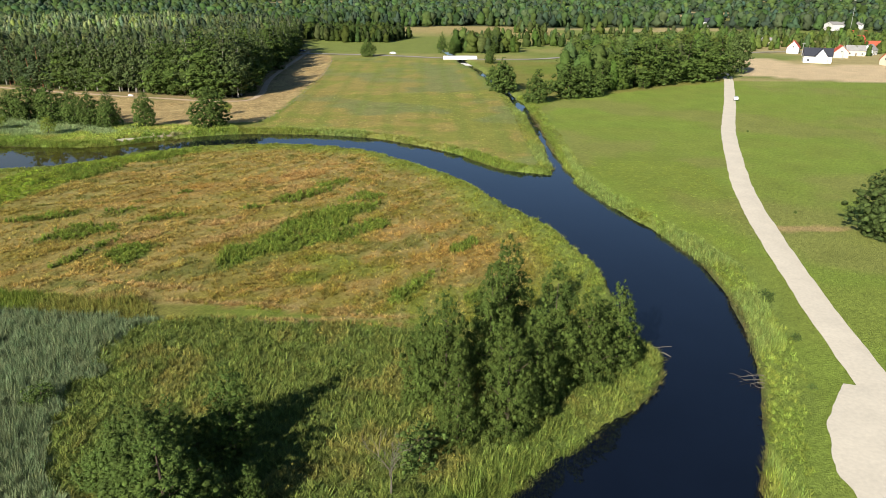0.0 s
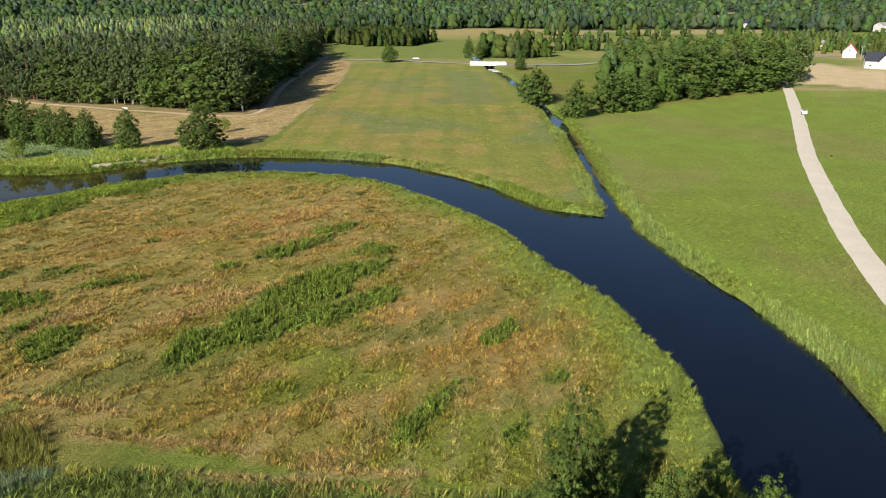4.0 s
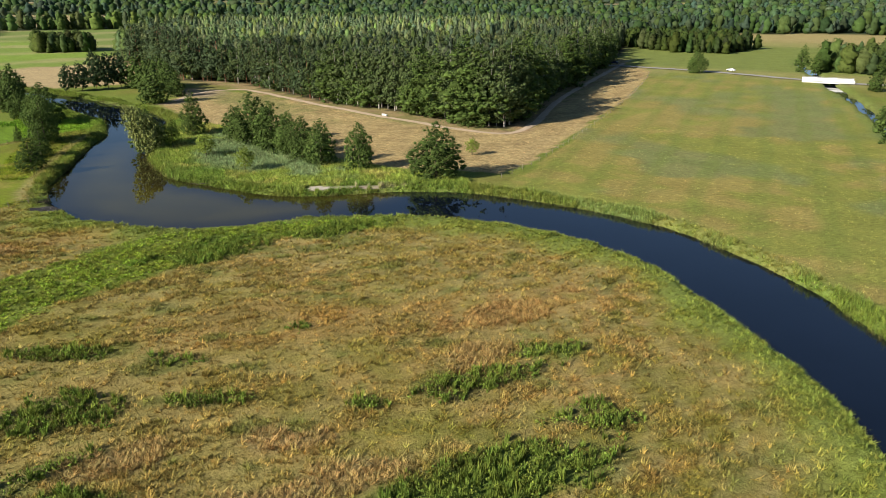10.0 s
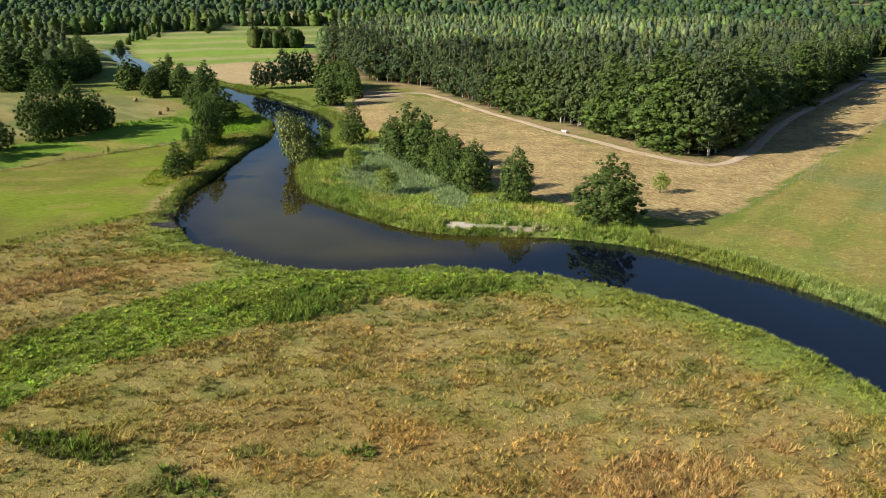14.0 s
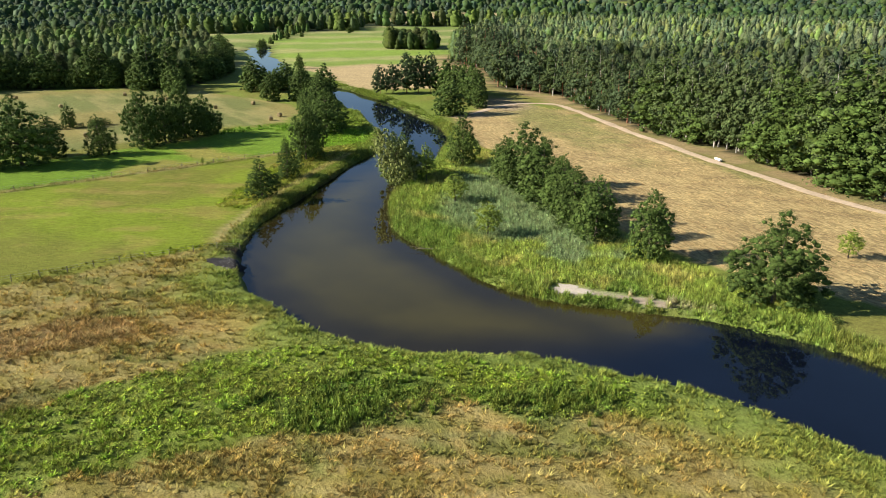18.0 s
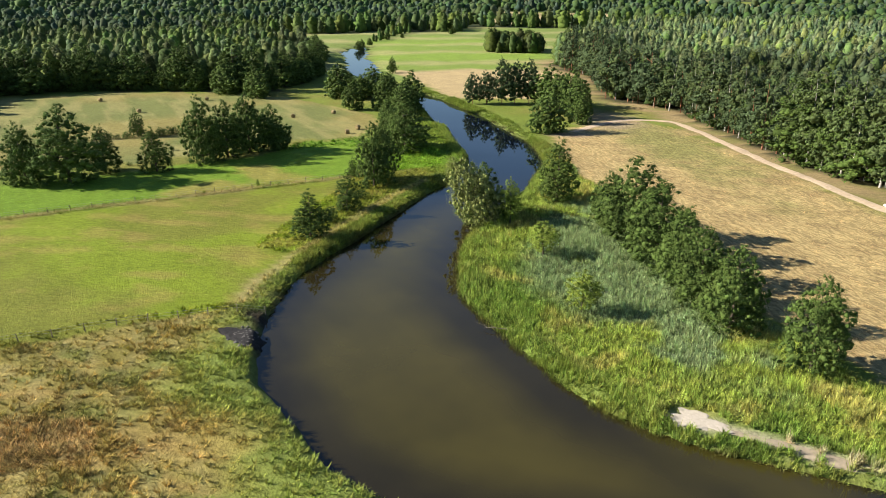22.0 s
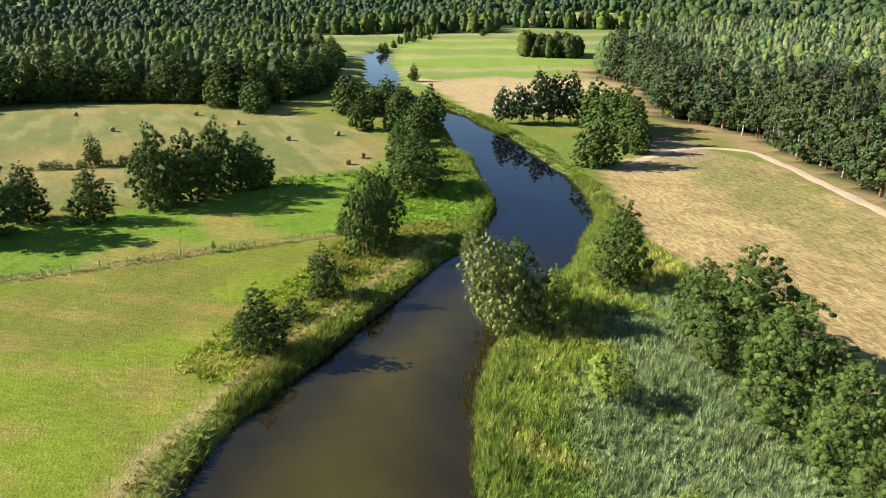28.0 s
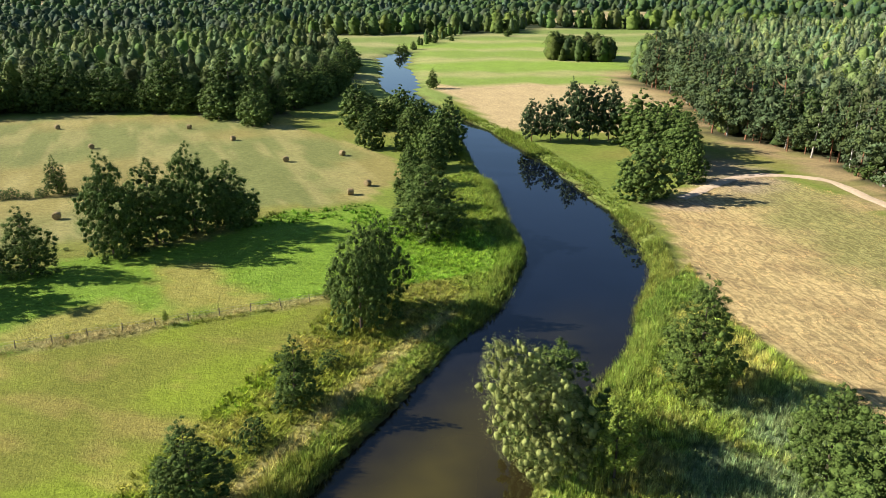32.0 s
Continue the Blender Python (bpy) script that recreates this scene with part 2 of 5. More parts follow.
def value_noise(x, y):
    xi, yi = np.floor(x).astype(int), np.floor(y).astype(int)
    u, w = x - xi, y - yi
    u, w = u * u * (3 - 2 * u), w * w * (3 - 2 * w)
    g = lambda a, b: LATTICE[a & 255, b & 255]
    return (g(xi, yi) * (1 - u) + g(xi + 1, yi) * u) * (1 - w) + (g(xi, yi + 1) * (1 - u) + g(xi + 1, yi + 1) * u) * w


def fbm(x, y, size, octaves=4, seed=0):
    """Noise of 0 to 1 with blotches of about that many metres."""
    out, amp, total = 0, 1.0, 0.0
    for o in range(octaves):
        out = out + amp * value_noise(x / size + 17.3 * seed + 5 * o, y / size - 9.1 * seed + 3 * o)
        total, amp, size = total + amp, amp * 0.55, size * 0.5
    return out / total


def smooth(a, lo, hi):
    t = np.clip((a - lo) / (hi - lo), 0, 1)
    return t * t * (3 - 2 * t)


def inside(x, y, poly):
    p = np.array(poly, dtype=float)
    out = np.zeros(np.shape(x), dtype=bool)
    for (x0, y0), (x1, y1) in zip(p, np.roll(p, -1, axis=0)):
        if y0 != y1:
            out ^= ((y0 > y) != (y1 > y)) & (x < (x1 - x0) * (y - y0) / (y1 - y0) + x0)
    return out


def ragged(x, y, poly, size=6.0, amount=3.0):
    """Inside a polygon whose border wanders."""
    return inside(x + amount * 2 * (fbm(x, y, size, 3, 1) - 0.5), y + amount * 2 * (fbm(x, y, size, 3, 2) - 0.5), poly)


def blob(x, y, cx, cy, a, b, deg, edge=0.35, rough=1.7):
    """Soft ellipse with a wandering border, 0 to 1."""
    c, s = math.cos(radians(deg)), math.sin(radians(deg))
    u, w = (x - cx) * c + (y - cy) * s, -(x - cx) * s + (y - cy) * c
    r = np.sqrt((u / a) ** 2 + (w / b) ** 2) + rough * (fbm(x, y, 4.0, 4, 5) - 0.5)
    return 1 - smooth(r, 1 - edge, 1 + edge)


def spline(points, steps=5):
    """Catmull-Rom through the plan's points."""
    p = np.array(points, dtype=float)
    q = np.vstack([2 * p[0] - p[1], p, 2 * p[-1] - p[-2]])
    out = []
    for i in range(len(p) - 1):
        for k in range(steps):
            t = k / steps
            a, b, c, d = q[i:i + 4]
            out.append(0.5 * (2 * b + (c - a) * t + (2 * a - 5 * b + 4 * c - d) * t * t + (3 * b - a - 3 * c + d) * t ** 3))
    return np.array(out + [p[-1]])


INNER_BANK = [(-50, -40), (-25, 10), (-8, 33), (6, 49), (12, 55), (17.5, 60), (23, 66), (26, 71.5), (26, 76), (24.5, 83), (25, 98),
              (23, 114), (20, 124), (15.5, 133), (11, 144), (6, 155), (-2, 166), (-11, 176), (-20, 186), (-32, 192), (-42, 194),
              (-51, 193.5), (-60, 192), (-68, 189.5), (-76, 185), (-84, 179.5), (-89, 172), (-95, 167), (-102, 162.5), (-107, 161.5),
              (-114, 160.5), (-121, 160), (-127, 161.5), (-132.5, 163.4), (-141, 168), (-150, 176.2), (-158.6, 186), (-166.6, 195), (-174.5, 204.5),
              (-186, 219), (-200, 229.5), (-215, 235), (-231, 241), (-254, 247), (-285, 255), (-320, 259), (-397, 268), (-455, 287),
              (-506, 300), (-556, 330)]
OUTER_BANK = [(-30, -60), (0, 5), (20, 28), (29, 50), (32, 56), (36, 66), (38.5, 74), (41, 84), (43, 100), (42, 110), (39, 122), (34, 140),
              (31, 154), (28.5, 161), (25, 163), (16, 167), (10, 175), (2, 186), (-7, 195), (-17, 203), (-26, 207), (-39, 210), (-58, 210.5),
              (-69, 208), (-78, 203), (-86, 197), (-93, 192), (-99, 189.5), (-109, 189), (-118, 189.5), (-128, 190), (-135, 193),
              (-144, 198), (-153, 205), (-160, 213), (-167, 223), (-173, 230), (-180, 236), (-188, 244), (-206, 253), (-224, 258),
              (-242, 262), (-287, 268), (-328, 270), (-375, 276), (-399, 285), (-465, 304), (-528, 327), (-566, 346)]
CREEK = [(29, 158), (29, 170), (29.3, 190), (29.7, 215), (30, 245), (29.5, 268), (28, 290), (25, 320), (20, 380), (13, 430), (6, 480), (-5, 560)]
WATER_Z = -1.0
river_outline = np.vstack([spline(INNER_BANK), spline(OUTER_BANK)[::-1]])
creek_line = spline(CREEK)


def segment_distance(x, y, line, closed=False):
    d = np.full(x.shape, 1e9)
    ends = np.roll(line, -1, axis=0) if closed else line[1:]
    for a, b in zip(line, ends):
        e = b - a
        t = np.clip(((x - a[0]) * e[0] + (y - a[1]) * e[1]) / max(e @ e, 1e-9), 0, 1)
        d = np.minimum(d, (x - a[0] - t * e[0]) ** 2 + (y - a[1] - t * e[1]) ** 2)
    return np.sqrt(d)


SX0, SY0, SSTEP = -610.0, -70.0, 1.5
sgx, sgy = np.meshgrid(np.arange(SX0, 70, SSTEP), np.arange(SY0, 580, SSTEP), indexing="ij")
shore = np.full(sgx.shape, 40.0)
for i0 in range(0, sgx.shape[0], 32):
    s = slice(i0, i0 + 32)
    near = np.abs(river_outline[:, 0] - sgx[s].mean()) < 65
    idx = np.where(near)[0]
    best = np.full(sgx[s].shape, 1600.0)
    for k in idx:
        a, b = river_outline[k], river_outline[(k + 1) % len(river_outline)]
        e = b - a
        t = np.clip(((sgx[s] - a[0]) * e[0] + (sgy[s] - a[1]) * e[1]) / max(e @ e, 1e-9), 0, 1)
        best = np.minimum(best, (sgx[s] - a[0] - t * e[0]) ** 2 + (sgy[s] - a[1] - t * e[1]) ** 2)
    shore[s] = np.sqrt(best)
shore = np.where(inside(sgx, sgy, river_outline), -shore, shore)
shore = np.minimum(shore, segment_distance(sgx, sgy, creek_line) - 1.5)


def shore_at(x, y):
    """Metres to the water's edge, negative over water."""
    u, w = (x - SX0) / SSTEP, (y - SY0) / SSTEP
    ok = (u >= 0) & (w >= 0) & (u < shore.shape[0] - 1.01) & (w < shore.shape[1] - 1.01)
    u, w = np.clip(u, 0, shore.shape[0] - 1.01), np.clip(w, 0, shore.shape[1] - 1.01)
    i, j = u.astype(int), w.astype(int)
    u, w = u - i, w - j
    d = (shore[i, j] * (1 - u) + shore[i + 1, j] * u) * (1 - w) + (shore[i, j + 1] * (1 - u) + shore[i + 1, j + 1] * u) * w
    return np.where(ok, d, 40.0)


ROAD = [(40, 15), (43.5, 38), (46.2, 55), (48.9, 68), (51.2, 81.3), (53.4, 92), (55.5, 102), (60, 122), (66.5, 147.4), (77, 180), (91, 220), (115, 281), (144, 358), (156, 395), (176, 440)]
HIGHWAY = [(-135, 486), (-110, 482), (-50, 475), (0, 456), (20, 450), (60, 456), (100, 478), (300, 545), (900, 700)]
road_line = spline(ROAD)


PENINSULA = [(-6, 82), (-60, 90), (-110, 100), (-145, 90), (-140, 164), (-102, 175), (-50, 200), (0, 185), (40, 130), (40, 82)]


def height_at(x, y):
    d = shore_at(x, y) + 1.0 * (fbm(x, y, 5.0, 3, 9) - 0.5)
    z = 0.25 * (fbm(x, y, 9.0, 3, 3) - 0.5) + (0.12 + 0.5 * inside(x, y, PENINSULA)) * (fbm((0.6 * x + 0.8 * y) / 1.8, -0.8 * x + 0.6 * y, 2.4, 2, 4) - 0.5)
    steep = smooth(fbm(x, y, 30.0, 2, 6), 0.35, 0.6)
    bank = smooth(d, -1.6, 0.6 + 2.2 * steep)
    z = z * bank + (bank - 1) * 2.2
    return z


STUBBLE = [(-213, 264), (-222, 284), (-222, 300), (-205, 304), (-160, 288), (-128, 278), (-92, 272), (-80, 278), (-86, 315), (-93, 406), (-100, 480),
           (-74, 468), (-67, 420), (-62.5, 360), (-60.5, 300), (-59.5, 236), (-62, 226), (-72, 224), (-88, 219), (-104, 222), (-122, 230), (-148, 240), (-172, 243), (-190, 252)]
EAST_MEADOW = [(31, 150), (33, 200), (33, 255), (50, 288), (80, 306), (140, 350), (225, 345), (330, 330), (330, -60), (40, -60), (30, 30)]
GRAIN = [(160, 372), (210, 350), (330, 338), (520, 345), (520, 470), (300, 436), (225, 432), (205, 500), (170, 460)]
PASTURE = [(-195, -60), (-195, 205), (-170, 220), (-138, 172), (-140, 100), (-142, -60)]
STRIP = [(-223, -60), (-223, 160), (-226, 185), (-236, 200), (-232, 216), (-195, 235), (-195, -60)]
HAYFIELD = [(-236, 20), (-232, 160), (-240, 195), (-236, 214), (-252, 228), (-270, 231), (-322, 215), (-346, 190), (-366, 160), (-372, 20)]
FAR_TAN = [(-385, 286), (-331, 279), (-288, 272), (-282, 282), (-276, 300), (-285, 318), (-305, 345), (-345, 360), (-360, 357), (-372, 330)]
FAR_GREEN = [(-388, 288), (-374, 330), (-362, 360), (-400, 400), (-470, 440), (-560, 480), (-640, 420), (-600, 345), (-480, 312), (-420, 296)]
OPEN = [(-350, 245), (-520, 262), (-760, 287), (-725, 325), (-696, 353), (-698, 385), (-692, 437), (-673, 479), (-752, 531), (-683, 585), (-657, 618), (-612, 653), (-560, 640), (-480, 560), (-400, 440), (-350, 380)]
NORTH_FAR = [(-150, 440), (-125, 640), (-110, 830), (40, 890), (110, 860), (140, 600), (140, 440)]
EAST_FAR = [(140, 330), (560, 330), (600, 640), (520, 800), (300, 880), (110, 860), (140, 600)]
FAR_FIELD = [(-581, 680), (-789, 894), (-751, 974), (-635, 893), (-552, 784)]
WILD = [(-90, -60), (-95, 88), (-40, 82), (-4, 80), (20, 84), (30, 70), (0, 36), (-45, -60)]
BEND_REEDS = [(-80, 204), (-92, 192), (-130, 190), (-160, 213), (-176, 233), (-186, 250), (-172, 243), (-148, 238), (-122, 228), (-104, 220), (-88, 217), (-66, 216), (-60, 208)]
NORTH_FIELD = [(30, 163), (28, 290), (12, 440), (-60, 470), (-68, 420), (-56, 232), (-60, 216), (-40, 212), (0, 190)]
FOREST = [(-80, 278), (-102, 282), (-125, 291), (-160, 296), (-190, 308), (-224, 324), (-262, 322), (-290, 342), (-322, 361), (-352, 366), (-372, 374),
          (-450, 450), (-520, 560), (-480, 700), (-260, 760), (-130, 690), (-110, 560), (-103, 505), (-95, 406), (-87, 315)]
WEST_FOREST = [(-378, 60), (-376, 148), (-368, 165), (-359, 182), (-346, 199), (-336, 214), (-353, 226), (-368, 240), (-405, 256), (-470, 274),
               (-520, 285), (-560, 260), (-640, 140), (-700, 20), (-640, -80), (-400, -60)]
EAST_WOOD = [(60, 298), (100, 334), (142, 362), (150, 400), (150, 440), (100, 430), (70, 390), (56, 340)]
# tall weeds: centre, half length, half width, bearing, sort
PATCHES = [(-23, 123, 13, 3.6, 55, "herb"), (-28, 109.5, 13, 3.8, 37, "herb"), (-51.6, 105.9, 5, 3.2, 60, "herb"), (-13.4, 120.3, 5, 2.0, 50, "herb"), (-64, 115, 7, 3.8, 40, "dark"),
           (-58.5, 107, 8, 1.0, 68, "dark"), (-30, 140, 8, 2.2, 50, "dark"), (-17, 139, 5, 1.8, 30, "dark"), (-26.5, 149.6, 5, 2.0, 40, "herb"), (-31, 146, 6, 2.6, 55, "straw"), (-33, 159, 9, 3.4, 55, "straw"),
           (-53.5, 113.7, 5.5, 2.4, 60, "straw"), (-43.2, 122.3, 2.4, 1.6, 10, "straw"), (-40.2, 123.4, 1.8, 1.2, 40, "straw"), (-35, 119, 11, 2.0, 50, "straw"), (-54, 124, 5, 1.0, 30, "dark"),
           (-75.9, 123.4, 6, 1.4, 25, "dark"), (-61.6, 129.1, 4.5, 1.4, 20, "dark"), (-55, 141.6, 1.6, 1.0, 20, "dark"), (-38, 131, 2.0, 1.0, 20, "dark"), (-3.2, 104, 10, 3.0, 62, "rust"), (-4, 93.5, 6, 1.5, 60, "herb"),
           (3.6, 111, 3.5, 1.2, 60, "herb"), (10, 100.6, 2.2, 0.9, 40, "herb"), (4.9, 90, 2.4, 1.0, 60, "herb"), (-34, 158, 12, 4, 50, "rust"), (-48, 148, 14, 4, 45, "rust"), (-62, 142, 12, 4, 35, "rust"), (-7.5, 118.3, 9, 4, 40, "rust"),
           (8, 108, 10, 3.5, 60, "rust"), (-14, 81.2, 13, 0.6, -4, "straw"), (-10, 83.2, 9, 0.4, -3, "straw"), (-27, 86.5, 12, 0.5, -6, "straw"), (-45, 93, 12, 0.5, -10, "straw"), (-84, 158, 9, 4.5, 62, "herb"),
           (-112, 150, 12, 4, 70, "rust"), (-118, 132, 10, 4, 75, "straw"), (-72, 176, 8, 3, 60, "herb")]
DRY, OLIVE, GREEN, LUSH = ((0.345, 0.25, 0.085), (0.21, 0.205, 0.05), (0.165, 0.21, 0.036), (0.198, 0.265, 0.044))
HERB, DARK_WEED, STRAWY, TAN, STUBBLY, FLOOR = ((0.105, 0.17, 0.034), (0.14, 0.14, 0.048), (0.37, 0.275, 0.12), (0.46, 0.35, 0.18), (0.45, 0.34, 0.155), (0.07, 0.065, 0.032))
GREY_REED = (0.175, 0.225, 0.115)


def ground_colour(x, y):
    """The plants' and soil's own colour at places of the plan."""
    def lay(c, colour, w):
        return c * (1 - w[:, None]) + np.array(colour) * w[:, None]
    a, b, fine = fbm(x, y, 38.0, 4, 11), fbm(x, y, 14.0, 4, 12), fbm(x, y, 5.0, 3, 13)
    u, w = 0.6 * x + 0.8 * y, -0.8 * x + 0.6 * y
    swath = fbm(u / 4, w, 3.2, 3, 14)
    c = np.tile(np.array(OLIVE), (len(x), 1))
    c = lay(c, GREEN, smooth(a, 0.42, 0.62))
    far = smooth(np.hypot(x + 60, y - 150), 430, 560)
    c = lay(c, (0.045, 0.06, 0.026), far * smooth(fbm(x, y, 260.0, 3, 15), 0.27, 0.32))
    north = ragged(x, y, NORTH_FAR, 10, 4) * 1.0
    c = lay(c, (0.27, 0.26, 0.085), north)
    c = lay(c, (0.19, 0.225, 0.055), north * smooth(fbm(x / 3, y, 60.0, 2, 27), 0.46, 0.52))
    c = lay(c, (0.36, 0.29, 0.12), north * smooth(y, 700, 760))
    east = ragged(x, y, EAST_FAR, 10, 4) * 1.0
    c = lay(c, (0.20, 0.235, 0.06), east)
    c = lay(c, (0.37, 0.31, 0.14), east * smooth(fbm(x / 3, y, 60.0, 2, 28), 0.52, 0.56))
    c = lay(c, (0.18, 0.235, 0.06), ragged(x, y, OPEN, 8, 3) * 1.0)
    c = lay(c, (0.33, 0.31, 0.13), ragged(x, y, OPEN, 8, 3) * 0.8 * smooth(np.sin((-0.92 * x + 0.38 * y + 30 * (a - 0.5)) / 15.0), 0.25, 0.6))
    c = lay(c, (0.42, 0.36, 0.16), ragged(x, y, FAR_FIELD, 8, 3) * 1.0)
    c = lay(c, (0.40, 0.32, 0.16), far * smooth(fbm(x, y, 240.0, 2, 16), 0.71, 0.74))
    m = ragged(x, y, EAST_MEADOW, 6, 2)
    c = lay(c, LUSH, m * (0.75 + 0.25 * smooth(b, 0.4, 0.6)))
    c = lay(c, (0.235, 0.225, 0.07), m * 0.6 * smooth(a, 0.5, 0.62))
    m = ragged(x, y, NORTH_FIELD, 6, 2)
    c = lay(c, (0.235, 0.245, 0.055), m * 1.0)
    c = lay(c, (0.35, 0.255, 0.09), m * 0.6 * smooth(0.55 * a + 0.45 * fbm(x, y, 7.0, 3, 29), 0.48, 0.60))
    c = lay(c, (0.185, 0.215, 0.085), m * 0.7 * smooth(fbm(x, y, 26.0, 3, 30), 0.52, 0.64))
    c = lay(c, (0.165, 0.21, 0.045), m * 0.4 * smooth(np.sin(0.55 * (x + 0.04 * y) + 2 * (a - 0.5)), 0.2, 0.9))
    m = ragged(x, y, PENINSULA, 5, 2)
    grain = fbm(u / 1.8, w, 2.2, 3, 24)
    sd = shore_at(x, y)
    west = smooth(-x + 0.25 * (y - 120), 12, 45)
    c = lay(c, (0.215, 0.192, 0.045), m * 1.0)
    c = lay(c, (0.265, 0.205, 0.06), m * 0.5 * west)
    c = lay(c, (0.335, 0.258, 0.09), m * 0.85 * smooth(0.4 * grain + 0.3 * b + 0.3 * fine + 0.07 * west, 0.45, 0.58))
    c = lay(c, (0.36, 0.24, 0.08), m * 0.65 * smooth(0.5 * swath + 0.5 * a, 0.50, 0.62) * smooth(grain, 0.36, 0.56))
    c = lay(c, (0.12, 0.15, 0.036), m * 0.7 * smooth(fine * 0.5 + grain * 0.5, 0.54, 0.64))
    c = lay(c, (0.18, 0.215, 0.036), m * 0.8 * smooth(fbm(x, y, 17.0, 3, 25), 0.47, 0.58) * (1 - 0.85 * west))
    c = lay(c, (0.31, 0.27, 0.12), m * 0.35 * smooth(np.sin(1.5 * sd + 3 * (b - 0.5)), 0.3, 0.9) * smooth(sd, 5, 9) * (1 - smooth(sd, 30, 42)))
    c = lay(c, (0.205, 0.25, 0.05), m * 0.85 * (1 - smooth(sd + 9 * (b - 0.5) + 6 * (swath - 0.5), 5.0, 13.0)))
    band = ragged(x, y, [(-96, 60), (-103, 136), (-102, 150), (-98, 160), (-89, 169), (-71, 186), (-66, 181), (-80, 166), (-83, 152), (-88, 140), (-86, 60)], 4, 3)
    c = lay(c, GREEN, band * 0.95)
    m = ragged(x, y, PASTURE, 5, 1)
    c = lay(c, (0.178, 0.192, 0.032), m * 1.0)
    c = lay(c, (0.19, 0.25, 0.022), m * 0.85 * smooth(0.6 * b + 0.4 * a, 0.46, 0.60))
    c = lay(c, DRY, m * 0.4 * smooth(swath * 0.6 + 0.4 * fine, 0.52, 0.64))
    m = ragged(x, y, STRIP, 4, 1)
    c = lay(c, (0.165, 0.265, 0.03), m * 1.0)
    c = lay(c, DRY, np.maximum(blob(x, y, -205, 182, 11, 5, 20), blob(x, y, -200, 168, 5, 8, 0)) * m * 0.6)
    m = ragged(x, y, HAYFIELD, 5, 1)
    c = lay(c, (0.175, 0.19, 0.062), m * 1.0)
    c = lay(c, DRY, m * 0.45 * smooth(a, 0.48, 0.6))
    c = lay(c, (0.35, 0.30, 0.12), m * 0.5 * smooth(fbm(x / 5 + y / 12, y, 3.5, 2, 19), 0.5, 0.65))
    m = ragged(x, y, FAR_GREEN, 6, 2)
    c = lay(c, (0.20, 0.275, 0.055), m * 1.0)
    q = -0.92 * x + 0.38 * y + 26 * (a - 0.5)
    c = lay(c, (0.215, 0.31, 0.05), m * 0.8 * smooth(np.sin(q / 17.0 + 1.0), 0.0, 0.5))
    c = lay(c, (0.34, 0.32, 0.13), m * 0.8 * smooth(np.sin(q / 11.0), 0.35, 0.7))
    c = lay(c, TAN, ragged(x, y, FAR_TAN, 5, 2) * 1.0)
    c = lay(c, (0.58, 0.45, 0.27), ragged(x, y, GRAIN, 5, 2) * 1.0)
    m = ragged(x, y, STUBBLE, 4, 1.2)
    rows = 0.5 + 0.5 * np.sin((x * 0.22 + y * 0.975) * 2.4 + 4 * (fbm(x, y, 12, 2, 18) - 0.5))
    c = lay(c, STUBBLY, m * 1.0)
    c = lay(c, (0.30, 0.215, 0.10), m * 0.7 * rows * smooth(fine, 0.35, 0.6))
    c = lay(c, (0.24, 0.235, 0.08), m * 0.85 * np.maximum(blob(x, y, -190, 285, 40, 10, -20, 0.6), blob(x, y, -122, 278, 18, 4, -22, 0.5)))
    for cx, cy, la, wa, deg, sort in PATCHES:
        colour = {"herb": HERB, "dark": DARK_WEED, "straw": STRAWY, "rust": (0.37, 0.23, 0.08)}[sort]
        c = lay(c, colour, blob(x, y, cx, cy, la, wa, deg) * (0.45 if sort == "rust" else 0.85))
    m = ragged(x, y, BEND_REEDS, 4, 1.5)
    c = lay(c, (0.215, 0.262, 0.058), m * 1.0)
    c = lay(c, (0.33, 0.29, 0.10), m * 0.7 * smooth(fine, 0.52, 0.62))
    c = lay(c, (0.13, 0.20, 0.04), m * 0.8 * smooth(b, 0.56, 0.64))
    c = lay(c, GREY_REED, m * smooth(b, 0.36, 0.46) * smooth(shore_at(x, y) + 8 * (b - 0.5), 8, 13))
    m = ragged(x, y, WILD, 4, 1.5)
    c = lay(c, (0.12, 0.155, 0.04), m * 1.0)
    c = lay(c, DRY, m * 0.25 * smooth(fine, 0.52, 0.66))
    c = lay(c, (0.18, 0.225, 0.12), m * 0.9 * (x < -36 - 0.18 * (y - 55) + 16 * (fbm(x, y, 9.0, 3, 41) - 0.5)))
    d = shore_at(x, y)
    c = lay(c, (0.185, 0.235, 0.10), 0.8 * (inside(x, y, NORTH_FIELD) | inside(x, y, EAST_MEADOW)) * (1 - smooth(d + 3 * (b - 0.5), 2.5, 5.0)) * smooth(fbm(x, y, 16.0, 2, 72), 0.40, 0.55))
    c = lay(c, (0.16, 0.22, 0.05), 0.55 * (1 - smooth(d + 5 * (b - 0.5), 2.0, 7.0)))
    c = lay(c, (0.08, 0.065, 0.035), 1 - smooth(d, -0.6, 0.4))
    c = lay(c, (0.05, 0.04, 0.028), 1 - smooth(d, -2.0, -0.7))
    close = (x > -400) & (x < -50) & (y > 255) & (y < 520)
    skirt = np.zeros(len(x))
    skirt[close] = 1 - smooth(segment_distance(x[close], y[close], np.array(FOREST + FOREST[:1], dtype=float)) + 6 * (b[close] - 0.5), 7.0, 11.0)
    c = lay(c, (0.34, 0.24, 0.13), 0.85 * skirt)
    c = lay(c, (0.20, 0.20, 0.06), skirt * 0.7 * smooth(fine, 0.5, 0.62))
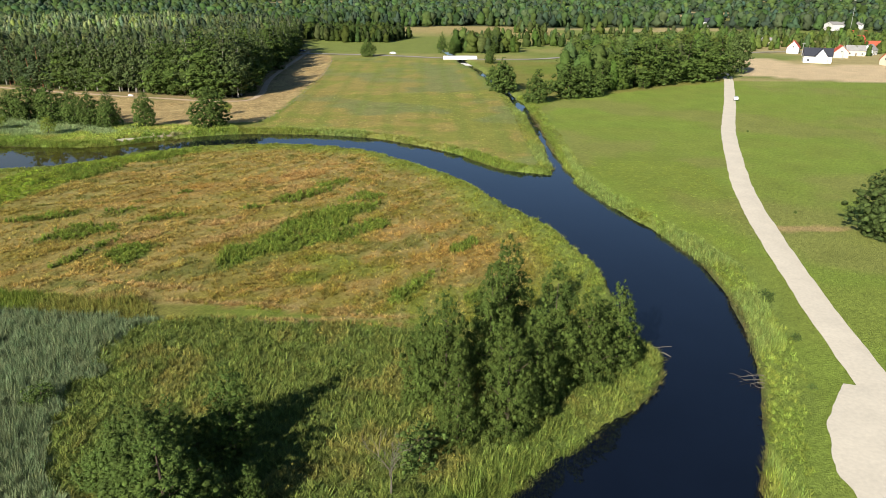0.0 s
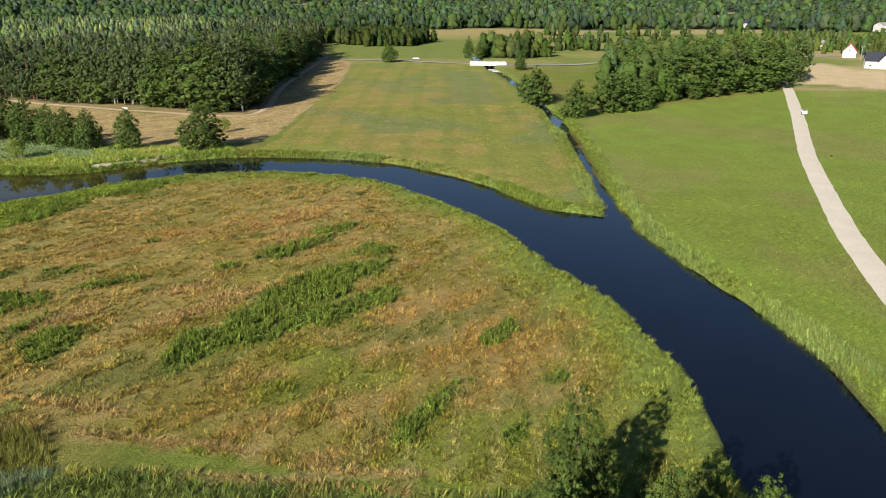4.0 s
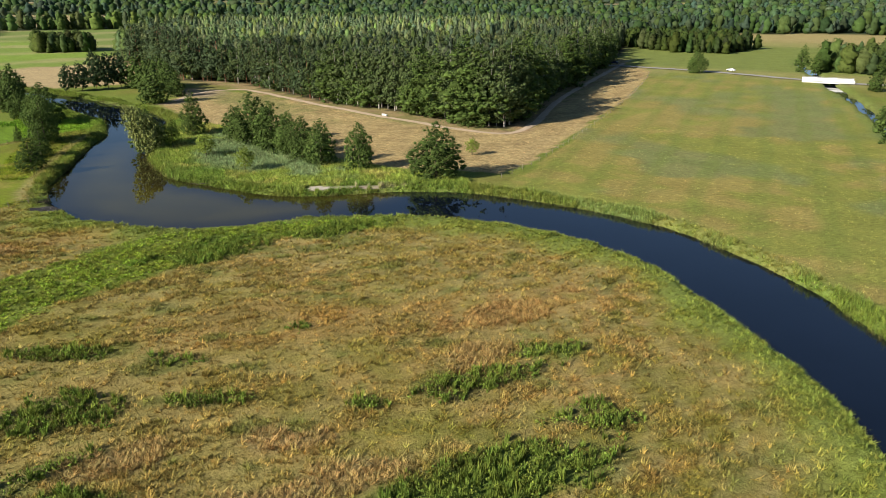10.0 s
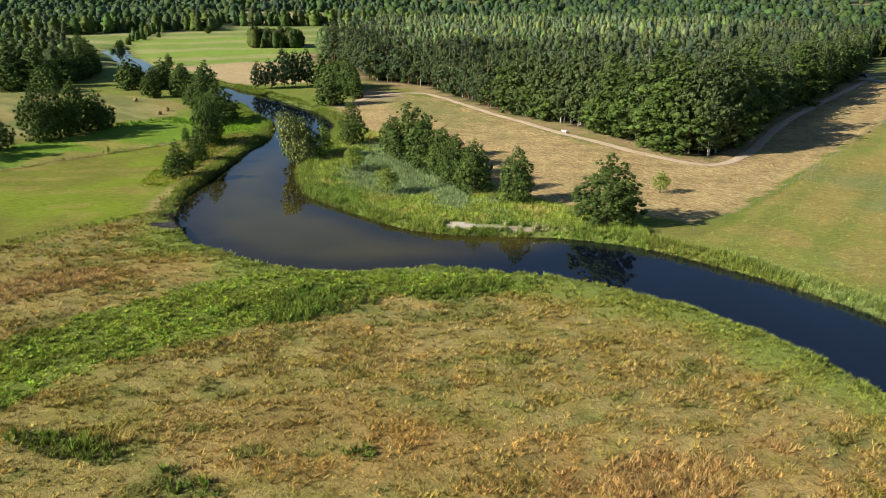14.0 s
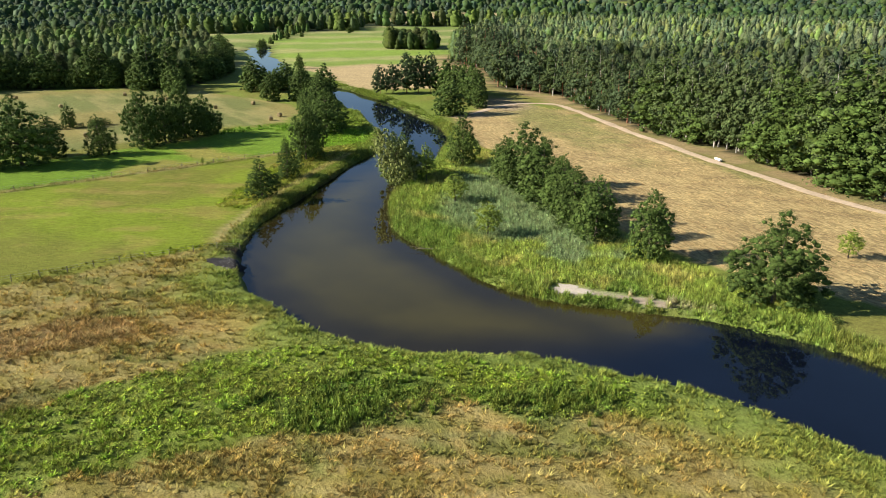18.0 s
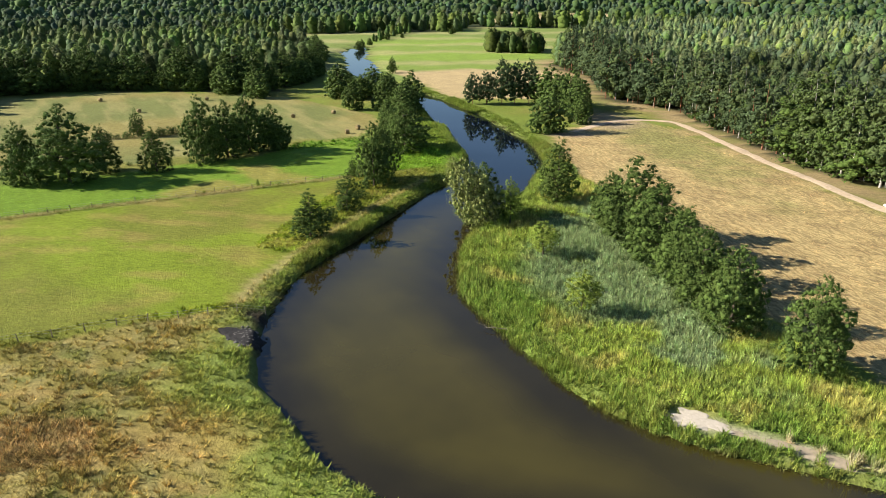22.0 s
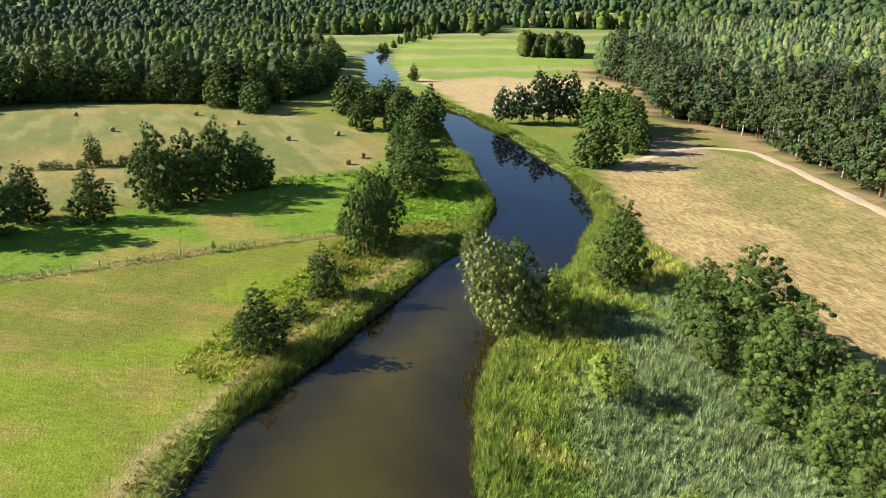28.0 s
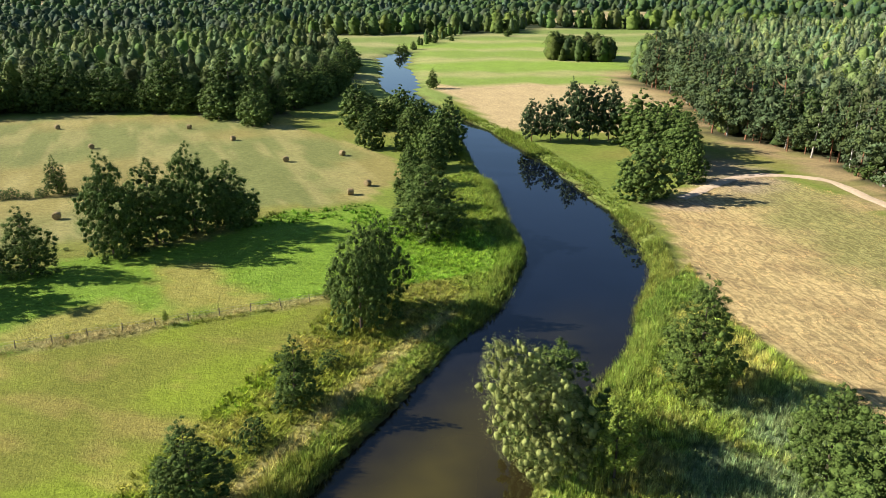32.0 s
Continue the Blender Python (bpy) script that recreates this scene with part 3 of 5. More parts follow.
    c = lay(c, (0.34, 0.26, 0.17), 0.85 * np.maximum(blob(x, y, -226, 294, 17, 8, -25, 0.5), blob(x, y, -211, 268, 6, 3, 60, 0.5)))
    c = lay(c, (0.37, 0.30, 0.13), 0.75 * ragged(x, y, PASTURE, 5, 1) * (1 - smooth(np.abs(d - 4.2 + 2.0 * (b - 0.5)), 0.5, 1.6)) * (y > 150))
    wood = inside(x, y, FOREST) | inside(x, y, WEST_FOREST)
    c = lay(c, FLOOR, wood * 1.0)
    c = lay(c, (0.04, 0.034, 0.032), 0.95 * np.maximum(blob(x, y, -129.5, 161.0, 3.6, 2.2, 20, 0.4, 0.6), blob(x, y, -133.5, 163.6, 3.2, 1.8, 30, 0.4, 0.6)))
    c = lay(c, (0.40, 0.29, 0.13), 0.9 * blob(x, y, 67, 121.5, 6.5, 1.5, 4))
    c = lay(c, (0.46, 0.39, 0.29), 0.8 * np.maximum(blob(x, y, -90.8, 196.8, 3.4, 1.3, 33, 0.3, 2.2), blob(x, y, -84, 201.6, 6.5, 0.9, 35, 0.3, 2.0)))
    hem = np.abs(x + 195.5) + 1.2 * (fine - 0.5)
    c = lay(c, (0.36, 0.30, 0.13), 0.8 * (1 - smooth(hem, 0.4, 1.3)) * (y < 202) * (y > -60))
    return np.clip(c, 0.004, 0.9)


def lines(core0, core1, step, reach, grow):
    a = list(np.arange(core0, core1 + step / 2, step))
    for sign in (-1, 1):
        s, p = step, core0 if sign < 0 else core1
        while abs(p) < reach:
            s *= grow
            p += sign * s
            a.insert(0, p) if sign < 0 else a.append(p)
    return np.array(a)


def ground_sheet():
    gx, gy = lines(-200, 50, 1.35, 4700, 1.055), lines(44, 250, 1.35, 4700, 1.055)
    x, y = [a.ravel() for a in np.meshgrid(gx, gy, indexing="ij")]
    n, m = len(gx), len(gy)
    v = np.column_stack([x, y, height_at(x, y)])
    i = (np.arange(n - 1)[:, None] * m + np.arange(m - 1)[None]).ravel()
    f = np.column_stack([i, i + m, i + m + 1, i + 1])
    mown = 0.8 * ragged(x, y, STUBBLE, 4, 1.2) + 0.4 * ragged(x, y, FAR_TAN, 5, 2) + 0.1 * ragged(x, y, HAYFIELD, 5, 1)
    colour = np.column_stack([ground_colour(x, y), np.clip(mown, 0, 1)])
    ob = new("ground", mesh("ground", v, f, GROUND, colour, True))
    tagged(ob, "flat river meadows of dry and green grass with stubble fields", "ground", kind="structure")


ground_sheet()


def ribbon(line, widths, z, mat, name, label, category, rough_edge=0.0, grid=3):
    """A band along a line of the plan, slightly crowned."""
    p = np.asarray(line)
    d = np.gradient(p, axis=0)
    d /= np.linalg.norm(d, axis=1)[:, None] + 1e-9
    side = np.column_stack([d[:, 1], -d[:, 0]])
    wd = np.broadcast_to(np.asarray(widths, dtype=float), (len(p),))
    cols = np.linspace(-1, 1, grid)
    v = []
    for k in cols:
        jag = 1 + (rough_edge * (fbm(p[:, 0] + 50 * k, p[:, 1], 4.0, 3, 21) - 0.5) if abs(k) == 1 else 0)
        q = p + side * (k * wd / 2 * jag)[:, None]
        zz = z + 0.08 * (1 - k * k) + np.maximum(height_at(q[:, 0], q[:, 1]), -0.05)
        v.append(np.column_stack([q, zz]))
    v = np.concatenate(v)
    n = len(p)
    i = np.concatenate([np.arange(n - 1) + n * k for k in range(grid - 1)])
    f = np.column_stack([i, i + 1, i + n + 1, i + n])
    return tagged(new(name, mesh(name, v, f, mat, smooth=True)), label, category, kind="structure")


def fine_line(points, step=1.0):
    p = spline(points, 12)
    s = np.concatenate([[0], np.cumsum(np.linalg.norm(np.diff(p, axis=0), axis=1))])
    t = np.arange(0, s[-1], step)
    return np.column_stack([np.interp(t, s, p[:, 0]), np.interp(t, s, p[:, 1])])


def river_water():
    """One sheet at the water's level, run a little way under the banks."""
    gx, gy = np.arange(-606, 60, 3.0), np.arange(-66, 576, 3.0)
    x, y = np.meshgrid(gx, gy, indexing="ij")
    m = len(gy)
    wet = shore_at(x, y) < 6
    i, j = np.where(wet[:-1, :-1] | wet[1:, 1:])
    k = i * m + j
    f = np.column_stack([k, k + m, k + m + 1, k + 1])
    used, inv = np.unique(f, return_inverse=True)
    xs, ys = x.ravel()[used], y.ravel()[used]
    d = -shore_at(xs, ys) + 2.0 * (fbm(xs, ys, 14.0, 3, 31) - 0.5)
    reach = smooth(xs, -188, -150) * (1 - smooth(xs, -92, -72)) * (ys > 120)
    sandy = reach * smooth(d, 2.0, 9.0) * (0.75 + 0.5 * fbm(xs, ys, 22.0, 3, 32))
    sandy = np.maximum(sandy, 0.8 * blob(xs, ys, -84, 196, 10, 4, 35, 0.5, 0.3))[:, None]
    c = (np.array((0.003, 0.005, 0.011)) * (1 - reach[:, None]) + np.array((0.020, 0.016, 0.006)) * reach[:, None]) * (1 - sandy) + np.array((0.050, 0.041, 0.008)) * sandy
    v = np.column_stack([xs, ys, np.full(len(xs), WATER_Z)])
    ob = new("river_water", mesh("river_water", v, inv.reshape(f.shape), WATER, c, True))
    tagged(ob, "dark blue smooth river winding between grassy banks", "river", kind="structure")


river_water()
gravel = fine_line(ROAD, 1.5)
ribbon(gravel, 4.4, 0.06, GRAVEL, "gravel_road", "pale sandy gravel road through green meadow", "road", 0.25, 5)
ribbon(fine_line([(38, 36), (40.5, 50), (43.5, 59), (46.8, 67)], 0.8), [3 + 6.0 * math.sin(k / 40 * 3.1) for k in range(len(fine_line([(38, 36), (40.5, 50), (43.5, 59), (46.8, 67)], 0.8)))],
       0.05, GRAVEL, "gravel_lay_by", "pale sandy lay-by beside the gravel road", "road", 0.5, 5)
ribbon(fine_line(HIGHWAY, 6.0), 5.6, 0.3, ASPHALT, "asphalt_road", "grey asphalt country road on a low bank", "road", 0.0, 5)
ribbon(fine_line([(-214, 272), (-222, 296), (-214, 309), (-200, 306), (-187, 301), (-162, 291), (-146, 286), (-130, 280), (-110, 275), (-92, 270), (-78, 271), (-76, 288), (-81, 319), (-85, 347), (-89, 400), (-95, 500)], 1.2),
       2.6, 0.05, DIRT, "dirt_track", "pale dry dirt track along the forest edge", "track", 0.9, 5)


# ---- trees ----
PROFILES = {   # crown's base as a share of the height, widest radius as a share of the height, radius up the crown
    "alder": (0.04, 0.22, (0.78, 1.0, 0.93, 0.68, 0.36, 0.05)),
    "broad": (0.05, 0.40, (0.55, 0.90, 1.0, 0.84, 0.55, 0.10)),
    "cone": (0.05, 0.26, (0.80, 1.0, 0.92, 0.70, 0.42, 0.10)),
    "birch": (0.07, 0.175, (0.55, 0.95, 1.0, 0.76, 0.42, 0.05)),
    "pine": (0.12, 0.165, (0.75, 1.0, 0.88, 0.64, 0.35, 0.03)),
    "grove": (0.04, 0.32, (0.72, 1.0, 0.94, 0.74, 0.44, 0.08)),
    "stout_pine": (0.12, 0.30, (0.60, 1.0, 0.95, 0.78, 0.48, 0.08)),
    "bush": (0.02, 0.55, (0.85, 1.0, 1.0, 0.90, 0.62, 0.15)),
    "sapling": (0.22, 0.24, (0.45, 0.9, 1.0, 0.75, 0.45, 0.08)),
    "willow": (0.08, 0.38, (0.70, 0.95, 1.0, 0.88, 0.58, 0.12)),
}
TINTS = {"grove": (0.086, 0.130, 0.030), "stout_pine": (0.060, 0.090, 0.036), "alder": (0.082, 0.126, 0.028), "broad": (0.082, 0.118, 0.034), "cone": (0.082, 0.120, 0.026), "birch": (0.088, 0.122, 0.042), "pine": (0.070, 0.102, 0.044),
         "bush": (0.092, 0.140, 0.034), "sapling": (0.205, 0.265, 0.045), "willow": (0.22, 0.245, 0.075)}


def round_core(cuts):
    bm = bmesh.new()
    bmesh.ops.create_icosphere(bm, subdivisions=cuts, radius=1.0)
    bm.verts.ensure_lookup_table()
    out = np.array([q.co[:] for q in bm.verts]), np.array([[q.index for q in f.verts] for f in bm.faces])
    bm.free()
    return out


CORE_PLAIN = round_core(1)
CORE_FAR = np.array([(1, 0, 0), (0, 1, 0), (-1, 0, 0), (0, -1, 0), (0, 0, 1), (0, 0, -1)], dtype=float), np.array([(0, 1, 4), (1, 2, 4), (2, 3, 4), (3, 0, 4), (1, 0, 5), (2, 1, 5), (3, 2, 5), (0, 3, 5)])


def crown_arrays(kind, h, puffs, per_puff, leaf, seed, inner=0.5, up=0.2, core=CORE_PLAIN, solid=0.5, puff=1.0, core_shade=0.55, clump=CORE_PLAIN, body=0.32):
    """Leaf sprays, a triangle each, set on many small clumps round the crown."""
    r = np.random.RandomState(seed)
    base, wide, prof = PROFILES[kind]
    many = min(30, max(6, puffs // 9)) if puffs > 10 else 4
    fl = np.clip((np.arange(many) + 0.9 * r.rand(many)) / many, 0, 0.985)
    al = 2.4 * np.arange(many) + 0.9 * r.rand(many)
    rl = np.interp(fl, np.linspace(0, 1, 6), prof) * wide * h
    ol = rl * (0.35 + 0.40 * r.rand(many))
    lobe = np.column_stack([ol * np.cos(al), ol * np.sin(al), h * (base + (1 - base) * fl * 0.95)])
    rl = rl * (0.50 + 0.26 * r.rand(many)) + 0.05 * wide * h
    mine = r.choice(many, size=puffs, p=(rl ** 1.6) / (rl ** 1.6).sum())
    d = r.normal(size=(puffs, 3)) + 0.5 * np.column_stack([np.cos(al), np.sin(al), 0.5 + 0 * al])[mine]
    d /= np.linalg.norm(d, axis=1)[:, None]
    c = lobe[mine] + d * (rl[mine] * (inner + (1.05 - inner) * np.sqrt(r.rand(puffs))))[:, None] * np.array((1, 1, 0.85))
    c[:, 2] = np.clip(c[:, 2], h * base * 0.6, h * 0.985)
    k, ang, out = puffs, np.arctan2(c[:, 1], c[:, 0]), np.hypot(c[:, 0], c[:, 1])
    size = (rl[mine] * 0.34 + 0.07 * wide * h) * (0.7 + 0.6 * r.rand(k)) * puff
    if kind == "willow":
        c[:, 2] -= 0.06 * h * (out / (wide * h))
    n = k * per_puff
    who = np.repeat(np.arange(k), per_puff)
    d = r.normal(size=(n, 3))
    outward = np.column_stack([np.cos(ang), np.sin(ang), 0.35 * np.ones(k)])[who]
    d += 0.55 * outward
    d /= np.linalg.norm(d, axis=1)[:, None]
    p = c[who] + d * (size[who] * (0.26 + 0.9 * r.rand(n)))[:, None] * np.array((1, 1, 0.78 if kind != "willow" else 1.25))
    p[:, 2] = np.maximum(p[:, 2], 0.12)
    away = np.column_stack([p[:, 0] / (wide * h), p[:, 1] / (wide * h), 1.2 * (p[:, 2] / h - 0.42)])
    away /= np.linalg.norm(away, axis=1)[:, None] + 1e-9
    nrm = 0.6 * d + 0.75 * away + 0.45 * r.normal(size=(n, 3)) + np.array((0, 0, up))
    nrm /= np.linalg.norm(nrm, axis=1)[:, None]
    e = np.cross(nrm, r.normal(size=(n, 3)))
    if kind in ("willow", "birch"):
        e = e * 0.5 + np.array((0, 0, -0.8))
    e -= nrm * np.sum(e * nrm, axis=1)[:, None]
    e /= np.linalg.norm(e, axis=1)[:, None] + 1e-9
    g = np.cross(nrm, e)
    s = (leaf * (0.65 + 0.7 * r.rand(n)))[:, None]
    wdt = 0.36 if kind in ("willow", "pine") else 0.52
    v = np.stack([p - e * s * 0.6 + g * s * wdt * 0.8, p - e * s * 0.4 - g * s * wdt, p + e * s * 0.75 + nrm * s * 0.1], axis=1).reshape(-1, 3)
    t = np.arange(n * 3).reshape(-1, 3)
    tone = (0.88 + 0.24 * r.rand(k))[who]
    col = np.array(TINTS[kind])[None] * tone[:, None]
    col[:, 0] *= (0.92 + 0.18 * r.rand(k))[who]
    col = np.repeat(col, 3, axis=0)
    # the dense inner foliage of each lobe, its tint darkened as painted shade between clumps
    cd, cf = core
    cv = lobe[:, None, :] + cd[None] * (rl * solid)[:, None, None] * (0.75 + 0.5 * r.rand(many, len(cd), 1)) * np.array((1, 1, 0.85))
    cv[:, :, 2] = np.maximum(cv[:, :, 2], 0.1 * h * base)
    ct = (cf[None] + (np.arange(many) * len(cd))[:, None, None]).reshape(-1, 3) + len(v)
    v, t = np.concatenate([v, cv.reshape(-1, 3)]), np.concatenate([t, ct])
    col = np.concatenate([col, np.tile(np.array(TINTS[kind]) * core_shade, (many * len(cd), 1))])
    # a rough body of leaves inside each clump
    bd, bf = clump
    bv = c[:, None, :] + bd[None] * (size * body)[:, None, None] * (0.6 + 0.75 * r.rand(k, len(bd), 1)) * np.array((1, 1, 0.82))
    bv[:, :, 2] = np.maximum(bv[:, :, 2], 0.05)
    bt = (bf[None] + (np.arange(k) * len(bd))[:, None, None]).reshape(-1, 3) + len(v)
    v, t = np.concatenate([v, bv.reshape(-1, 3)]), np.concatenate([t, bt])
    tone = np.repeat(0.82 + 0.3 * r.rand(k), len(bd))
    col = np.concatenate([col, np.array(TINTS[kind])[None] * tone[:, None]])
    return v, t, col, c


def trunk_arrays(kind, h, centres, seed, limbs=12, sides=7):
    r = np.random.RandomState(seed + 50)
    top = h * (0.8 if kind not in ("bush", "broad", "willow") else 0.7)
    lean = r.normal(size=2) * 0.02 * h
    pts = [(lean[0] * t * t + 0.01 * h * math.sin(4 * t + seed), lean[1] * t * t, t * top - 0.15 * (t == 0)) for t in (0, 0.04, 0.25, 0.5, 0.75, 1)]
    r0 = (0.6 if sides == 5 else 1.0) * h * (0.016 if kind in ("birch", "pine", "sapling") else 0.021)
    v, f = tube(pts, [r0 * 1.2, r0, r0 * 0.8, r0 * 0.6, r0 * 0.35, r0 * 0.08], sides)
    for c in centres[2:2 + limbs]:
        z0 = max(0.12 * h, c[2] - 0.35 * math.hypot(c[0], c[1]) - 0.04 * h)
        if z0 > top * 0.95:
            continue
        a = np.array((lean[0] * (z0 / top) ** 2, lean[1] * (z0 / top) ** 2, z0))
        mid = a * 0.5 + c * 0.5 + np.array((0, 0, -0.02 * h))
        tv, tf = tube([a, mid, c], [r0 * 0.38, r0 * 0.25, r0 * 0.07], 4)
        o = len(v)
        v += tv
        f += [tuple(o + k for k in q) for q in tf]
    return v, f


def bark_of(kind):
    return {"birch": BIRCH_BARK, "pine": PINE_BARK, "stout_pine": PINE_BARK}.get(kind, BARK)


TREE_WORDS = {"grove": ("alder_tree", "tree"), "stout_pine": ("pine_tree", "tree"), "alder": ("alder_tree", "tree"), "broad": ("broadleaf_tree", "tree"), "cone": ("conical_tree", "tree"), "birch": ("birch_tree", "tree"),
              "pine": ("pine_tree", "tree"), "bush": ("bush", "bush"), "sapling": ("young_tree", "tree"), "willow": ("willow_tree", "willow")}
first_trees = {}
tree_rng = random.Random(5)


def tree(kind, x, y, h, label, group="", wide=1.0, variant=None, lean=(0, 0), far=False, turn=None):
    """Stands a tree of the kind at a place; the first of each shape is built, the rest are copies of it."""
    if kind == "alder" and wide >= 1.25:
        kind, wide = "grove", wide * 0.70
    if kind == "pine" and wide >= 1.4:
        kind, wide = "stout_pine", wide * 0.63
    kinds = 3 if kind in ("alder", "birch", "pine", "bush", "grove") else 2
    var = tree_rng.randrange(kinds) if variant is None else variant
    z = float(height_at(np.array([x]), np.array([y]))[0]) - 0.05
    s = h / 10.0
    m = pose(x, y, max(z, -0.9), lean[0], lean[1], tree_rng.uniform(0, 360) if turn is None else turn) @ Matrix.Diagonal((s * wide, s * wide, s, 1))
    if (kind, var, far) in first_trees:
        ob = copy_thing(first_trees[kind, var, far], m)
    else:
        name, category = TREE_WORDS[kind]
        seed = 100 * len(first_trees) + 11
        puffs, per = {"broad": (540, 56), "grove": (480, 56), "stout_pine": (340, 34), "alder": (420, 48), "willow": (460, 72), "bush": (150, 44), "sapling": (220, 48), "pine": (200, 32), "birch": (220, 34), "cone": (440, 54)}[kind]
        leaf = {"broad": 0.075, "grove": 0.085, "stout_pine": 0.12, "alder": 0.078, "willow": 0.085, "bush": 0.15, "pine": 0.14, "sapling": 0.10}.get(kind, 0.085)
        if far:
            puffs, per, leaf = round(puffs * 0.55), round(per * 0.32), leaf * 1.75
        v, t, c, centres = crown_arrays(kind, 10.0, puffs, per, leaf, seed, 0.66, solid=0.42 if far else 0.26, puff=0.9 if far else 0.78, core_shade=0.7, clump=CORE_FAR if far else CORE_PLAIN, body=0.5 if far else 0.38)
        ob = new(name)
        ob.empty_display_size = 0.5
        part("trunk", mesh("trunk", *trunk_arrays(kind, 10.0, centres, seed, 3 if far else 12, 5 if far else 7), bark_of(kind), None, True), ob, {"birch": "white birch trunk", "pine": "reddish pine trunk"}.get(kind, ""))
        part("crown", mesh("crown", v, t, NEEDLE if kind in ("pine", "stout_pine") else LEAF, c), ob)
        tagged(ob, "", category)
        ob.matrix_basis = m
        first_trees[kind, var, far] = ob
        ob["label"], ob["group"] = label, group
        return ob
    ob["label"], ob["group"] = label, group
    return ob


def stand(rows, kind, label, group, far=False):
    for row in rows:
        tree(kind, row[0], row[1], row[2], label, group, row[3] if len(row) > 3 else 1.0, far=far)


# alders on the spit by the river
stand([(20.0, 70.5, 11.5, 0.75), (16.2, 67.2, 12.2, 0.8), (12.0, 66, 13, 0.85), (7.6, 74, 12.8, 0.9), (0.4, 61, 13, 0.85), (6.4, 57, 11.8, 0.9), (5.2, 66.5, 12.2, 0.8), (-1.8, 63, 9.5, 0.9), (9.4, 60.5, 9.4, 0.9), (1.6, 56, 8.6, 0.9)], "cone", "tall dark green alder on the grassy river spit", "alders on the spit")
# trees at the start, south-west
stand([(-24, 46, 11.5, 1.3), (-21, 42, 12, 1.2), (-19.5, 54, 10.6, 0.95), (-27.5, 48.5, 8, 1.2), (-15.6, 45.4, 5.6, 1.0), (-13, 29, 14, 1.0), (-24, 51.5, 8.5, 1.1)], "alder", "dark alder standing in wet scrub", "scrub alders")
stand([(-30, 50, 3.4), (-42, 62, 2.6), (-62, 80, 3.2), (1, 47, 4), (-2, 53, 4), (-20, 52, 4)], "bush", "dense dark green bush among reeds", "scrub bushes")
# by the gravel road
tree("broad", 79.5, 118, 13.5, "wide round grey-green tree beside the gravel road", wide=1.0)
stand([(46, 89.5, 4.4, 1.1), (44.6, 77.5, 4.2, 1.0), (95.5, 216, 2.8), (41, 66, 1.8), (70, 131, 1.6)], "bush", "round green bush on the river bank", "roadside bushes")
# along the bend's north bank
tree("grove", -73, 215, 13.5, "large round dark green tree on the north bank", wide=1.15)
stand([(-93, 214, 10.5, 0.85), (-104, 214.2, 11.8, 0.88), (-111, 216, 8.5, 0.85)], "grove", "dark green alder beside the stubble field", "bank alders")
stand([(-117.5, 219.5, 10.6, 0.92), (-135.5, 226, 10.8, 0.95), (-143, 227, 9.0, 0.95), (-126, 222.5, 9.8, 0.95)], "grove", "leafy dark green tree on the reedy bank", "bank trees")
stand([(-98, 214.5, 4), (-107, 213, 4.5), (-113, 214.5, 4), (-121, 217, 4.5), (-132, 221, 4)], "bush", "green undergrowth bush beneath bank trees", "bank undergrowth")
stand([(-158.6, 227.3, 11.6, 1.25)], "cone", "narrow dark conical tree at the field corner", "")
stand([(-115.8, 200.7, 6.4, 1.4), (-135.2, 207.9, 9.6, 1.15), (-150, 211, 9.2, 0.85), (-75.4, 240, 7.8)], "sapling", "young light green tree among reeds", "young bank trees")
stand([(-65, 216, 3.2), (-157.5, 209, 4.5, 0.7), (-84, 214, 2.2)], "bush", "low green bush on the bank", "bank bushes")
tree("willow", -153.4, 208.6, 14.0, "pale silvery willow leaning over the river", wide=0.66, lean=(27, -13), turn=0)
stand([(-157, 209.5, 8.5, 1.3)], "alder", "dark green tree behind the leaning willow", "")
# west bank row
stand([(-160, 178, 7.6, 1.1), (-171.5, 188.5, 10, 1.0), (-195, 198, 6, 0.8)], "alder", "slender green alder on the west bank", "west bank alders")
stand([(-185, 199, 12.8, 0.75), (-189.5, 203, 11.6, 0.75), (-213, 218.5, 10, 1.05), (-220, 221, 9, 1.1), (-230, 222, 8, 1.1)], "grove", "dark leafy tree on the shaded west bank", "west bank trees")
stand([(-166.5, 183.5, 7.4, 0.8), (-163, 180.5, 4.2), (-177.5, 193.5, 5.4), (-186, 204, 4), (-218, 224, 5)], "bush", "dark bush beneath the bank trees", "west bank bushes")
stand([(-245, 227, 9, 1.4), (-256, 236, 11, 1.4), (-264, 241, 12.5, 1.5), (-270, 246, 13, 1.5), (-281, 229, 13, 1.3), (-284.5, 244, 13.5, 1.6), (-276, 239, 12, 1.5), (-292, 247, 12, 1.6), (-307, 246, 10.5, 1.5),
       (-309.6, 233.4, 11.8, 1.5), (-303, 240, 11, 1.5), (-317, 240, 10.5, 1.5), (-328.5, 239, 9.7, 1.5), (-255, 230, 6, 1.5), (-340.6, 196.7, 11, 1.6), (-324.6, 205.5, 10, 1.5), (-331, 209, 10, 1.4)],
      "alder", "tall dark tree crowding the river bend", "bend trees", True)
